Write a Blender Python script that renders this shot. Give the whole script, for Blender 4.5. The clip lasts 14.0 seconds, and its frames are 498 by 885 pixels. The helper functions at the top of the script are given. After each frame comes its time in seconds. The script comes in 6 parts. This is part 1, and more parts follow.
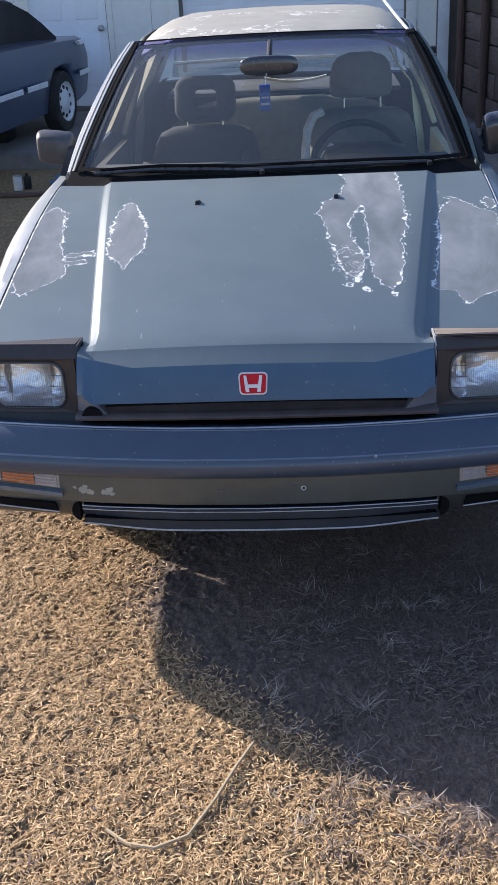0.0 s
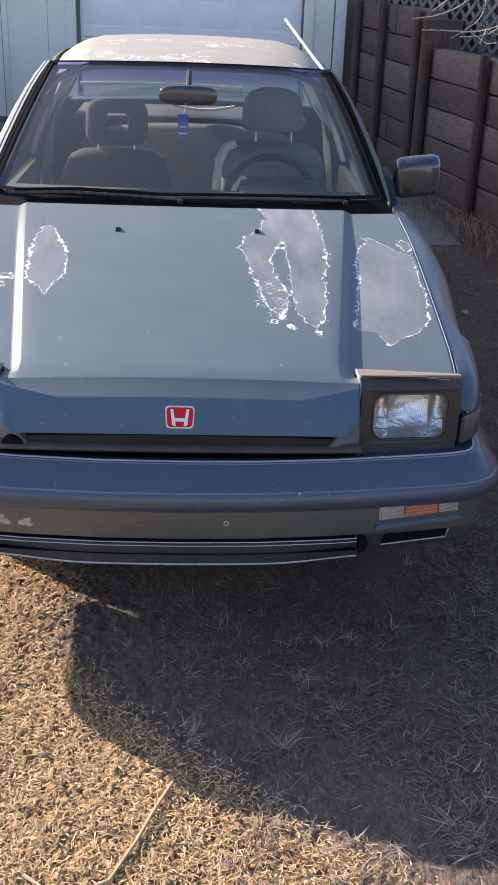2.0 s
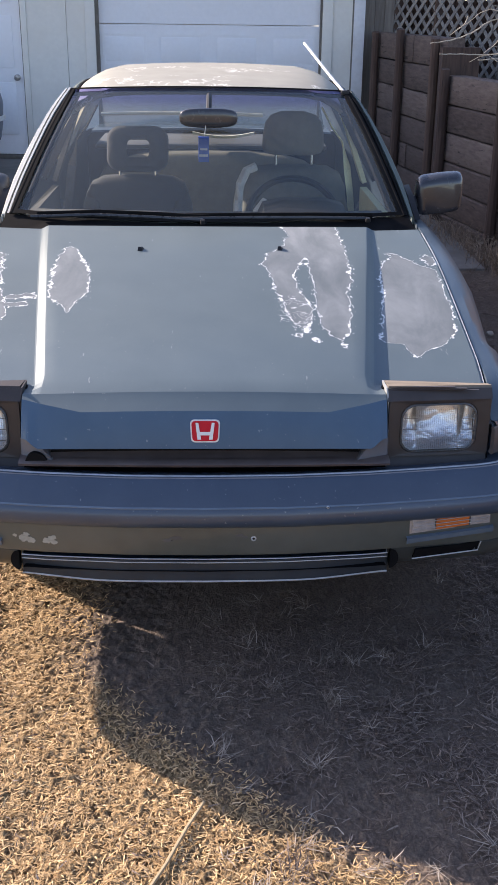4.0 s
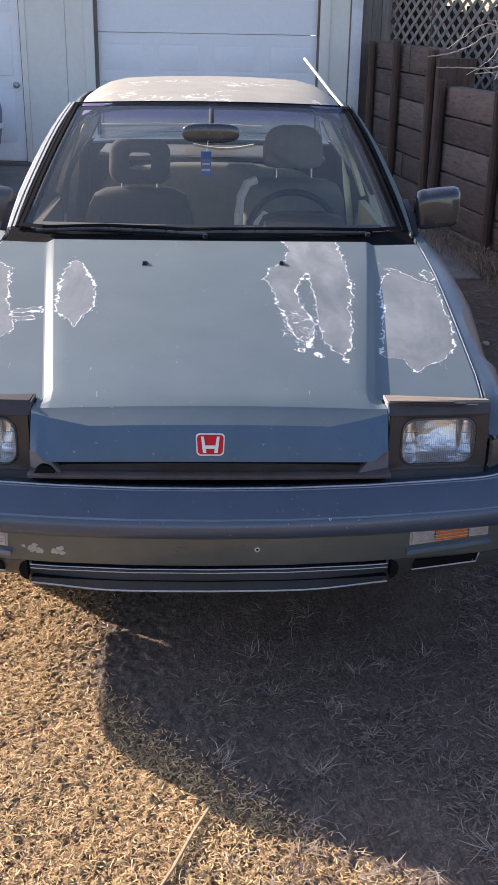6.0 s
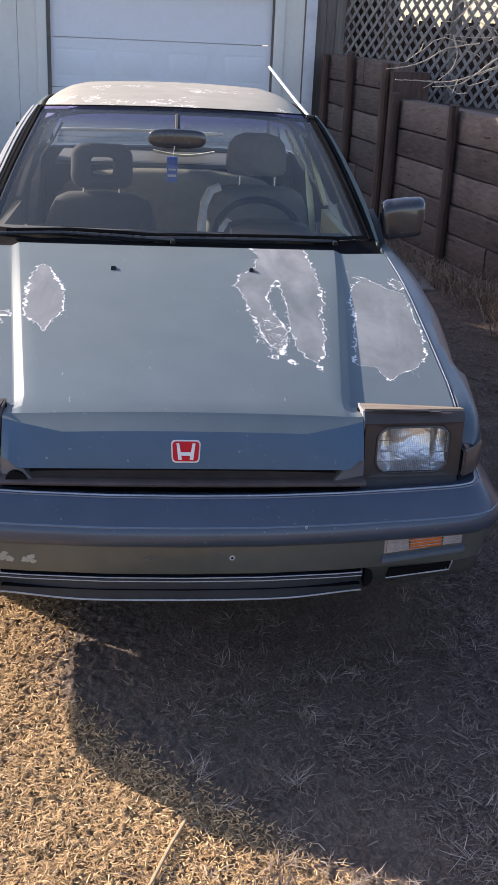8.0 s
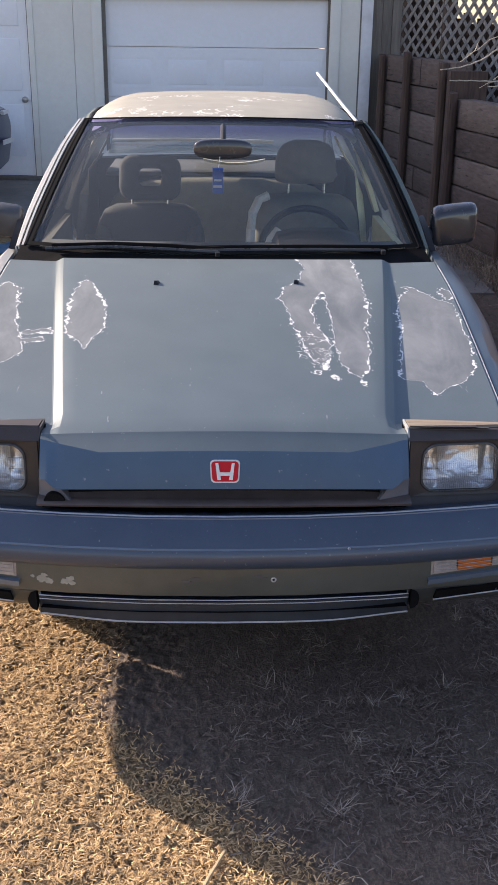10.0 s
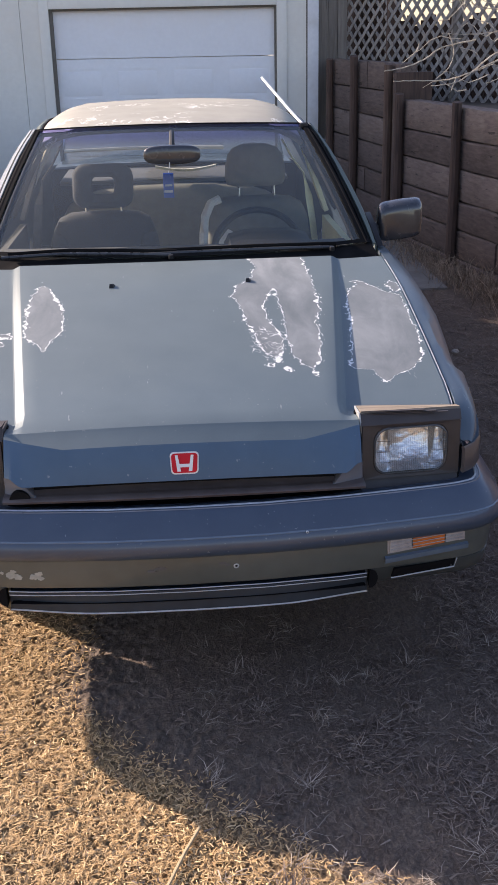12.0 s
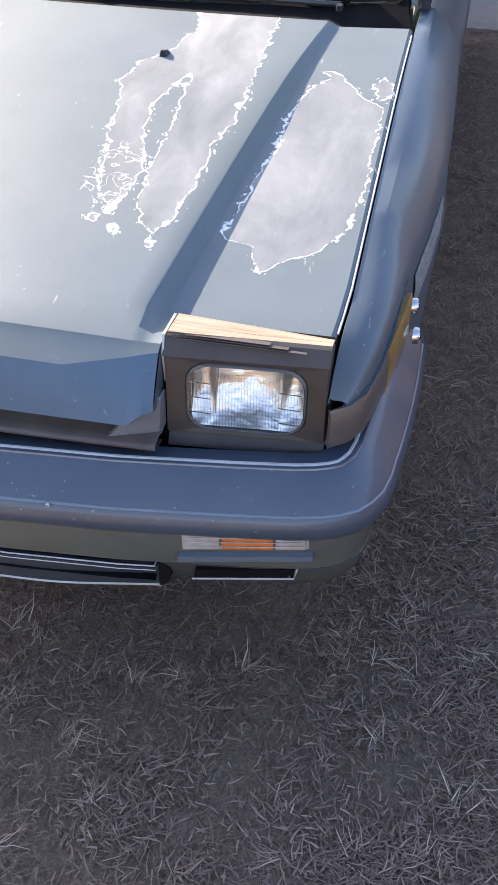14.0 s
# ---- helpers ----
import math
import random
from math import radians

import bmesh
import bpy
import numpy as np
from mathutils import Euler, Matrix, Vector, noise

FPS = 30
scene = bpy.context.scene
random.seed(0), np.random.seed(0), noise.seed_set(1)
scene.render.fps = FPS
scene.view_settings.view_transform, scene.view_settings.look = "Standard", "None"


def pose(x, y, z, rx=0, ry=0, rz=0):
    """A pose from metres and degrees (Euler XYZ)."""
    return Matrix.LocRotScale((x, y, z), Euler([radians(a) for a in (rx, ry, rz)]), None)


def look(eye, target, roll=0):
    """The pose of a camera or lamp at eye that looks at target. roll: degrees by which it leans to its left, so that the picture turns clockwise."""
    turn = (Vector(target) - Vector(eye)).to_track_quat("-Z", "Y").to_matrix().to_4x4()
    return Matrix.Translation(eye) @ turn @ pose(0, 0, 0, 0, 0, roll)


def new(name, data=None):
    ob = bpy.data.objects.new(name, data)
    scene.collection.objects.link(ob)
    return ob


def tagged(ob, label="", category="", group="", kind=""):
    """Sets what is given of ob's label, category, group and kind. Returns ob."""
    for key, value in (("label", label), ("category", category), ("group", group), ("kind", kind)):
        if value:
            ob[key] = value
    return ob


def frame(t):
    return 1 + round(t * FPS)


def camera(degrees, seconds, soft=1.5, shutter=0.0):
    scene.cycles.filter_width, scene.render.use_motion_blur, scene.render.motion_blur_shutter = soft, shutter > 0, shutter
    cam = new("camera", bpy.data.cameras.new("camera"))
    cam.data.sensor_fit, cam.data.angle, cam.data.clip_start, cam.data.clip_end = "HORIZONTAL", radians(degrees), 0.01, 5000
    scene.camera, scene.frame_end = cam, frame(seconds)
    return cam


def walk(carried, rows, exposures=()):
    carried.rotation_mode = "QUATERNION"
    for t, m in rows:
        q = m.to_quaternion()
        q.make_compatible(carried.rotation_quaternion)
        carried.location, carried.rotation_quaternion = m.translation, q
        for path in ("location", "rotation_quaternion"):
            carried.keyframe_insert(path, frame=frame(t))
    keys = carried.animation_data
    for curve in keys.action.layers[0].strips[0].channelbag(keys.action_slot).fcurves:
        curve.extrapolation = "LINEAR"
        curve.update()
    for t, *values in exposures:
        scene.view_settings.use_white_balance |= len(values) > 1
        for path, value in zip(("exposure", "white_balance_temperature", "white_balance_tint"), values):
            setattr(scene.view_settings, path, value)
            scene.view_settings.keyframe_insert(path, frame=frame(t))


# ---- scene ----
cam = camera(27.0, 14.0, soft=1.0)
PATH = [
    (0, look((0.168, -2.347, 1.669), (0.014, -0.371, 0.714), -3.05)),
    (0.5, look((0.074, -2.324, 1.695), (0.054, -0.343, 0.738), -0.20)),
    (1, look((-0.019, -2.332, 1.711), (0.120, -0.349, 0.769), 4.00)),
    (1.5, look((0.007, -2.322, 1.703), (0.153, -0.331, 0.778), 3.30)),
    (2, look((0.033, -2.325, 1.701), (0.152, -0.329, 0.782), 2.20)),
    (2.5, look((0.053, -2.331, 1.690), (0.150, -0.330, 0.781), 1.50)),
    (3, look((0.046, -2.315, 1.684), (0.141, -0.311, 0.782), 1.50)),
    (3.5, look((0.047, -2.293, 1.671), (0.126, -0.285, 0.777), 1.40)),
    (4, look((0.029, -2.312, 1.635), (0.097, -0.284, 0.784), 0.70)),
    (6.5, look((-0.017, -2.371, 1.685), (0.075, -0.339, 0.847), 1.30)),
    (7, look((-0.052, -2.385, 1.678), (0.083, -0.351, 0.850), 1.80)),
    (9.3, look((-0.083, -2.255, 1.657), (0.134, -0.224, 0.839), 2.89)),
    (9.5, look((-0.071, -2.278, 1.667), (0.105, -0.243, 0.851), 2.60)),
    (10, look((-0.014, -2.268, 1.683), (0.049, -0.228, 0.862), 0.70)),
    (10.5, look((0.011, -2.247, 1.666), (0.019, -0.200, 0.861), 0.20)),
    (11, look((-0.020, -2.238, 1.648), (0.009, -0.188, 0.851), -0.30)),
    (11.5, look((-0.010, -2.298, 1.665), (0.059, -0.251, 0.863), -0.90)),
    (12, look((0.011, -2.368, 1.676), (0.140, -0.325, 0.870), -1.20)),
    (12.5, look((0.078, -2.253, 1.687), (0.244, -0.209, 0.891), -0.80)),
    (13, look((0.357, -2.011, 1.741), (0.409, 0.008, 0.868), -0.90)),
    (13.5, look((0.623, -1.639, 1.702), (0.515, 0.276, 0.625), 1.60)),
    (14, look((0.869, -1.237, 1.648), (0.535, 0.466, 0.296), 1.30)),
]
EXPOSURES = [(0, -0.13, 5850, 19), (0.5, 0.0, 6050, 20), (1.0, 0.17, 6200, 21), (1.5, 0.16, 6350, 21), (4.2, 0.13, 6450, 22), (7.2, 0.08, 6500, 22), (9.3, 0.0, 6600, 23), (10.5, 0.05, 6850, 23), (11.5, 0.07, 6850, 23), (12.0, 0.09, 6750, 24), (12.5, 0.12, 6650, 22), (13.0, 0.46, 6800, 24), (13.5, 0.89, 7150, 25), (14.0, 1.06, 6950, 22)]
walk(cam, PATH, [(t, e + 1.09, k, g) for t, e, k, g in EXPOSURES])

# ---- world and light ----
SUN = Vector((-0.745, 0.512, 0.428)).normalized()
world = bpy.data.worlds.new("sky")
scene.world = world
world.use_nodes = True
wn = world.node_tree
sky = wn.nodes.new("ShaderNodeTexSky")
sky.sky_type = "NISHITA"
sky.sun_disc = False
sky.sun_elevation = math.asin(SUN.z)
sky.sun_rotation = math.atan2(SUN.x, SUN.y)
wn.links.new(sky.outputs[0], wn.nodes["Background"].inputs[0])
wn.nodes["Background"].inputs[1].default_value = 0.125
sun = new("sun", bpy.data.lights.new("sun", "SUN"))
sun.data.energy, sun.data.angle, sun.data.color = 5.0, radians(0.5), (1.0, 0.90, 0.74)
sun.matrix_world = look(SUN * 30, (0, 0, 0))


# ---- materials ----
class Mat:
    """A node material built line by line."""

    def __init__(self, name):
        self.m = bpy.data.materials.new(name)
        self.m.use_nodes = True
        self.t = self.m.node_tree
        self.b = self.t.nodes["Principled BSDF"]
        self.co = self.t.nodes.new("ShaderNodeTexCoord").outputs["Object"]

    def n(self, kind):
        return self.t.nodes.new("ShaderNode" + kind)

    def put(self, value, socket):
        if isinstance(value, bpy.types.NodeSocket):
            self.t.links.new(value, socket)
        else:
            socket.default_value = value

    def math(self, op, a, b=0.0, c=0.0, clamp=False):
        node = self.n("Math")
        node.operation, node.use_clamp = op, clamp
        for s, v in zip(node.inputs, (a, b, c)):
            self.put(v, s)
        return node.outputs[0]

    def noise(self, scale, detail=4.0, rough=0.55, stretch=(1, 1, 1), co=None, warp=0.0):
        mp = self.n("Mapping")
        mp.inputs["Scale"].default_value = stretch
        self.t.links.new(co or self.co, mp.inputs[0])
        node = self.n("TexNoise")
        node.inputs["Scale"].default_value = scale
        node.inputs["Detail"].default_value = detail
        node.inputs["Roughness"].default_value = rough
        node.inputs["Distortion"].default_value = warp
        self.t.links.new(mp.outputs[0], node.inputs["Vector"])
        return node.outputs["Fac"]

    def ramp(self, fac, stops):
        node = self.n("ValToRGB")
        e = node.color_ramp.elements
        while len(e) < len(stops):
            e.new(0.5)
        for el, (p, c) in zip(e, stops):
            el.position = p
            el.color = (*c, 1) if len(c) == 3 else c
        self.put(fac, node.inputs[0])
        return node.outputs[0]

    def step(self, x, lo, hi):
        node = self.n("MapRange")
        node.interpolation_type = "SMOOTHSTEP"
        for s, v in zip(node.inputs, (x, lo, hi, 0.0, 1.0)):
            self.put(v, s)
        return node.outputs[0]

    def mix(self, fac, a, b):
        node = self.n("Mix")
        node.data_type = "RGBA"
        self.put(fac, node.inputs[0])
        for s, v in ((node.inputs[6], a), (node.inputs[7], b)):
            self.put((*v, 1) if isinstance(v, tuple) and len(v) == 3 else v, s)
        return node.outputs[2]

    def bump(self, height, strength=0.3, dist=0.002):
        node = self.n("Bump")
        node.inputs["Strength"].default_value = strength
        node.inputs["Distance"].default_value = dist
        self.put(height, node.inputs["Height"])
        self.t.links.new(node.outputs[0], self.b.inputs["Normal"])

    def set(self, **kw):
        names = dict(color="Base Color", rough="Roughness", metal="Metallic", coat="Coat Weight", coat_rough="Coat Roughness", spec="Specular IOR Level",
                     trans="Transmission Weight", ior="IOR", alpha="Alpha", emit="Emission Color", emit_s="Emission Strength")
        for k, v in kw.items():
            s = self.b.inputs[names[k]]
            self.put((*v, 1) if isinstance(v, tuple) and len(v) == 3 else v, s)
        return self


def plain(name, color, rough=0.6, metal=0.0, vary=0.25, scale=30.0, bump=0.15, coat=0.0, dirt=None, spec=0.5):
    m = Mat(name)
    n1, n2 = m.noise(scale, 5), m.noise(scale * 0.12, 3)
    f = m.math("ADD", m.math("MULTIPLY", n1, 0.5), m.math("MULTIPLY", n2, 0.5))
    dark = tuple(c * (1 - vary) for c in color)
    light = tuple(min(1, c * (1 + vary)) for c in color)
    col = m.ramp(f, [(0.3, dark), (0.7, light)])
    if dirt:
        col = m.mix(m.math("MULTIPLY", m.step(n2, 0.45, 0.7), 0.6), col, dirt)
    r = m.math("ADD", rough - 0.06, m.math("MULTIPLY", n1, 0.12))
    m.set(color=col, rough=r, metal=metal, coat=coat, spec=spec)
    if bump:
        m.bump(n1, bump, 0.001)
    return m.m


def xyz(m):
    s = m.n("SeparateXYZ")
    m.t.links.new(m.co, s.inputs[0])
    return s.outputs


def blob(m, x, y, cx, cy, a, b, tilt=0.0):
    """How far (x, y) lies inside (below 0) or outside a leaning ellipse."""
    dx, dy = m.math("SUBTRACT", x, cx), m.math("SUBTRACT", y, cy)
    dx = m.math("SUBTRACT", dx, m.math("MULTIPLY", dy, tilt))
    q = m.math("ADD", m.math("POWER", m.math("ABSOLUTE", m.math("DIVIDE", dx, a)), 2.6), m.math("POWER", m.math("ABSOLUTE", m.math("DIVIDE", dy, b)), 2.6))
    d = m.math("SUBTRACT", m.math("POWER", q, 0.385), 1.0)
    return m.math("MULTIPLY", d, min(a, b))


def curve(m, value, pts):
    """A free curve through (value, result) pairs."""
    node = m.n("FloatCurve")
    c = node.mapping.curves[0]
    c.points[0].location, c.points[1].location = pts[0], pts[-1]
    for p in pts[1:-1]:
        c.points.new(*p)
    for p in c.points:
        p.handle_type = "VECTOR"
    node.mapping.update()
    m.put(value, node.inputs["Value"])
    return node.outputs[0]


def strip(m, x, y, inner, outer):
    """How far (x, y) lies inside (below 0) or outside a patch between two edges, each given as (y, x) pairs."""
    return m.math("MAXIMUM", m.math("SUBTRACT", curve(m, y, inner), x), m.math("SUBTRACT", x, curve(m, y, outer)))


PEEL = [
    (1, [(0.376, 0.370), (0.40, 0.342), (0.46, 0.322), (0.555, 0.311), (0.68, 0.319), (0.773, 0.316), (0.89, 0.306), (0.94, 0.288), (1.14, 0.262)],
     [(0.376, 0.371), (0.43, 0.398), (0.53, 0.408), (0.65, 0.416), (0.745, 0.435), (0.917, 0.438), (1.145, 0.434)]),
    (1, [(0.44, 0.262), (0.50, 0.227), (0.587, 0.218), (0.68, 0.196), (0.772, 0.190), (0.845, 0.172), (0.93, 0.190), (1.066, 0.237), (1.132, 0.27)],
     [(0.44, 0.263), (0.445, 0.288), (0.56, 0.300), (0.616, 0.284), (0.683, 0.268), (0.765, 0.259), (0.869, 0.287), (0.891, 0.306), (1.132, 0.31)]),
    (1, [(0.345, 0.570), (0.357, 0.557), (0.413, 0.540), (0.418, 0.492), (0.46, 0.487), (0.634, 0.518), (0.889, 0.542), (1.02, 0.563), (1.035, 0.590), (1.045, 0.70)],
     [(0.345, 0.572), (0.38, 0.604), (0.425, 0.668), (0.496, 0.708), (0.607, 0.716), (0.856, 0.724), (0.895, 0.722), (0.925, 0.672), (0.97, 0.645), (1.035, 0.592)]),
    (-1, [(0.534, 0.390), (0.60, 0.373), (0.65, 0.350), (0.76, 0.349), (0.82, 0.364), (0.953, 0.405), (1.018, 0.439)],
     [(0.534, 0.391), (0.586, 0.420), (0.624, 0.457), (0.77, 0.468), (0.936, 0.464), (1.018, 0.440)]),
    (-1, [(0.46, 0.680), (0.54, 0.595), (0.575, 0.575), (0.65, 0.588), (0.75, 0.618), (1.0, 0.650), (1.052, 0.690)],
     [(0.46, 0.690), (0.56, 0.735), (1.0, 0.735), (1.052, 0.700)]),
]


def paint(name, blobs=(), flakes=False, fade=0.0, tone=((0.036, 0.062, 0.098), (0.056, 0.088, 0.128))):
    """Old slate-blue metallic paint; blobs: places where the clear coat has peeled."""
    m = Mat(name)
    fine, mid, big = m.noise(900, 2), m.noise(9, 4), m.noise(1.4, 2)
    x, y, z = xyz(m)
    col = m.ramp(m.math("ADD", m.math("MULTIPLY", fine, 0.5), m.math("MULTIPLY", mid, 0.5)), [(0.3, tone[0]), (0.7, tone[1])])
    if flakes:
        chalk = m.ramp(m.math("ADD", m.math("MULTIPLY", mid, 0.6), m.math("MULTIPLY", fine, 0.4)), [(0.3, (0.31, 0.302, 0.262)), (0.7, (0.40, 0.388, 0.335))])
    else:
        chalk = m.ramp(m.math("ADD", m.math("MULTIPLY", mid, 0.4), m.math("MULTIPLY", fine, 0.6)), [(0.3, (0.113, 0.134, 0.122)), (0.7, (0.144, 0.168, 0.152))])
    if fade:
        # chalk thickest on flat tops; steep nose left bluer to paint in its shade
        f = m.math("MULTIPLY", m.math("ADD", 0.84, m.math("MULTIPLY", big, 0.32)), fade, clamp=True)
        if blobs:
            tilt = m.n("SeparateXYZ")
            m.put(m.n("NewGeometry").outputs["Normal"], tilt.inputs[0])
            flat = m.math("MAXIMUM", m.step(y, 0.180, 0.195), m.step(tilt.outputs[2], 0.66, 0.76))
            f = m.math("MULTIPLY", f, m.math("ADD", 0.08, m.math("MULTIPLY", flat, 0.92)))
            # less chalk over the front third, darkening it as the sheen falls off there
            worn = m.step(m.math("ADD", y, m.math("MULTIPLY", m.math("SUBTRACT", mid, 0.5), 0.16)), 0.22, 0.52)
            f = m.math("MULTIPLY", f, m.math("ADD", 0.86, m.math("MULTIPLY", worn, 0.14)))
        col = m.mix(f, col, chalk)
    # dust in the pores, small pale scratches and specks
    scratch = m.step(m.noise(60, 2, 0.6, (1, 0.12, 1)), 0.71, 0.77)
    speck = m.step(m.noise(130, 2, 0.5), 0.735, 0.76)
    col = m.mix(m.math("MULTIPLY", m.math("MAXIMUM", scratch, speck), 0.35), col, (0.42, 0.44, 0.44))
    rough = m.math("ADD", 0.30 + 0.30 * fade, m.math("MULTIPLY", mid, 0.10))
    coat = 0.5 - 0.42 * fade
    if blobs or flakes:
        wob = m.math("MULTIPLY", m.math("SUBTRACT", m.noise(30, 3, 0.56), 0.5), 0.044)
        if blobs:
            d = None
            for side, inner_edge, outer_edge in PEEL:
                e = strip(m, m.math("MULTIPLY", x, side), y, inner_edge, outer_edge)
                d = e if d is None else m.math("MINIMUM", d, e)
            for bl in blobs:
                d = m.math("MINIMUM", d, blob(m, x, y, *bl))
            d = m.math("ADD", d, wob)
            inner = m.math("SUBTRACT", 1.0, m.step(d, -0.004, 0.002))
            rag = m.noise(70, 3, 0.6)
            width = m.math("ADD", 0.0014, m.math("MULTIPLY", m.step(m.noise(22, 3, 0.6), 0.50, 0.72), 0.0085))
            edge = m.math("MULTIPLY", m.math("SUBTRACT", 1.0, m.step(m.math("DIVIDE", m.math("ABSOLUTE", d), width), 0.6, 1.25)), m.step(rag, 0.40, 0.50))
            # curled scraps left standing where the front of the patch has crumbled
            scrap = m.math("SUBTRACT", 1.0, m.step(m.math("ABSOLUTE", m.math("SUBTRACT", m.noise(30, 2, 0.5, warp=0.8), 0.52)), 0.005, 0.013))
            crumb = m.math("MULTIPLY", scrap, m.math("SUBTRACT", 1.0, m.step(blob(m, x, y, 0.250, 0.52, 0.045, 0.10), -0.004, 0.008)))
            loose = m.math("MULTIPLY", m.math("SUBTRACT", 1.0, m.step(m.math("ABSOLUTE", m.math("SUBTRACT", d, 0.009)), 0.0015, 0.004)), m.step(rag, 0.62, 0.67))
            loose = m.math("MAXIMUM", loose, m.math("MULTIPLY", crumb, 0.9))
            edge = m.math("MAXIMUM", edge, loose)
            cloud = m.noise(9, 5, 0.62, (1, 0.4, 1), warp=0.4)
            base = m.ramp(m.math("ADD", m.math("MULTIPLY", cloud, 0.8), m.math("MULTIPLY", fine, 0.2)), [(0.28, (0.112, 0.134, 0.148)), (0.5, (0.178, 0.200, 0.214)), (0.72, (0.262, 0.284, 0.296))])
        if flakes:
            g = m.noise(13, 4, 0.6, (1, 0.75, 1), warp=0.8)
            line = m.math("SUBTRACT", 1.0, m.step(m.math("ABSOLUTE", m.math("SUBTRACT", g, 0.52)), 0.010, 0.026))
            zone = m.math("SUBTRACT", 1.0, m.step(m.math("ADD", y, m.math("MULTIPLY", big, 0.6)), 2.75, 3.1))
            zone = m.math("MULTIPLY", zone, m.step(m.noise(5.5, 2, 0.5), 0.53, 0.60))
            line = m.math("MULTIPLY", line, zone)
            inside = m.math("MULTIPLY", m.step(g, 0.515, 0.53), zone)
            base2 = (0.40, 0.385, 0.33)
            col = m.mix(m.math("MULTIPLY", inside, 0.6), col, base2)
            col = m.mix(line, col, (0.80, 0.80, 0.76))
            rough = m.math("MAXIMUM", rough, m.math("MULTIPLY", m.math("MAXIMUM", inside, line), 0.8))
        if blobs:
            col = m.mix(inner, col, base)
            col = m.mix(edge, col, (0.74, 0.755, 0.755))
            rough = m.math("MAXIMUM", rough, m.math("MULTIPLY", m.math("MAXIMUM", inner, edge), 0.9))
            coat = m.math("MULTIPLY", m.math("SUBTRACT", 1.0, m.math("MAXIMUM", inner, edge)), coat)
            m.bump(m.math("ADD", m.math("MULTIPLY", edge, 1.0), m.math("MULTIPLY", inner, -0.4)), 0.5, 0.0008)
    m.set(color=col, rough=rough, metal=0.08, spec=0.5 - 0.46 * fade, coat=coat, coat_rough=0.1 + 0.25 * fade)
    return m.m


HOOD_PEEL = [(0.712, 0.975, 0.018, 0.040, 0.0), (0.645, 0.955, 0.010, 0.008, 0.0), (0.250, 0.395, 0.007, 0.010, 0.0), (0.372, 0.345, 0.006, 0.009, 0.0), (0.300, 0.365, 0.004, 0.006, 0.0), (0.272, 0.425, 0.008, 0.010, 0.0), (0.252, 0.52, 0.010, 0.014, 0.0),
             (0.283, 1.16, 0.022, 0.030, 0.2), (-0.552, 0.690, 0.034, 0.012, 0.2), (-0.553, 0.635, 0.034, 0.014, -0.2)]
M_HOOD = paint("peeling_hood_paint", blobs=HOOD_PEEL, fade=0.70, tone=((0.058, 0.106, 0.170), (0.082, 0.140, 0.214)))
M_ROOF = paint("peeling_roof_paint", flakes=True, fade=1.0)
M_PAINT = paint("slate_blue_paint", fade=0.12)
# pillar paint paled for sun glare; the sun-side roof rail takes it too
M_PILLAR = paint("paler_pillar_paint", fade=0.9)
# left mirror shell, on the sun side, toned greyer than the right
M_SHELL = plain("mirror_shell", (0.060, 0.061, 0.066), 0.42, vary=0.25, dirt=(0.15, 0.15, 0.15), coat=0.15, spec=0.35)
M_SHELLDARK = plain("dark_mirror_shell", (0.030, 0.030, 0.036), 0.26, vary=0.25, dirt=(0.055, 0.052, 0.05), coat=0.7)
M_BUMPER = paint("bumper_paint", fade=0.10, tone=((0.036, 0.055, 0.094), (0.056, 0.081, 0.127)))
M_BAND = plain("olive_bumper_band", (0.092, 0.100, 0.090), 0.36, vary=0.16, scale=25, bump=0.05, coat=0.25, dirt=(0.125, 0.132, 0.118))
M_BLUEBAR = paint("blue_sill_paint", fade=0.25)
M_CORNER = plain("dark_olive_corner", (0.050, 0.055, 0.052), 0.38, vary=0.2, scale=25, bump=0.05, coat=0.2, dirt=(0.075, 0.078, 0.072))
# ledge paint lightened for reflected sky; the bumper crease glint shares it
M_SHELF = plain("pale_blue_reflection", (0.125, 0.165, 0.215), 0.22, vary=0.15, scale=25, bump=0.03, coat=0.6)
# pale grey of thin edge lines, glint on the hood rim included
M_PALE_GREY = plain("pale_grey_edge", (0.42, 0.44, 0.46), 0.4, vary=0.3, scale=60, bump=0.05)
M_ENDCAP = plain("grille_end_plastic", (0.15, 0.155, 0.175), 0.3, vary=0.3, scale=18, coat=0.4, dirt=(0.10, 0.098, 0.10))
# pale paint for glare on the left pillar, and the bleached lamp cheek
M_BLEACH_GLARE = plain("bleached_glare_paint", (0.40, 0.41, 0.395), 0.36, vary=0.12, scale=20, bump=0.04, coat=0.3)
# left wing whitened in its paint to show the sun's glare
M_WING_GLARE = plain("glare_pale_wing_paint", (0.27, 0.288, 0.285), 0.4, vary=0.14, scale=20, bump=0.04, coat=0.25)
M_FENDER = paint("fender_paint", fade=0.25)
M_BLACK = plain("black_plastic", (0.016, 0.016, 0.018), 0.45, vary=0.4, dirt=(0.028, 0.0275, 0.027), spec=0.25)
M_LIP = plain("dark_lip_plastic", (0.022, 0.032, 0.044), 0.48, vary=0.3, scale=30, bump=0.1, dirt=(0.032, 0.042, 0.052), spec=0.4)
M_WIPER = plain("satin_wiper_metal", (0.035, 0.035, 0.037), 0.28, vary=0.3, coat=0.5, dirt=(0.07, 0.07, 0.068))
M_TRIM = plain("grey_trim", (0.10, 0.10, 0.105), 0.5, vary=0.3, dirt=(0.18, 0.17, 0.16))
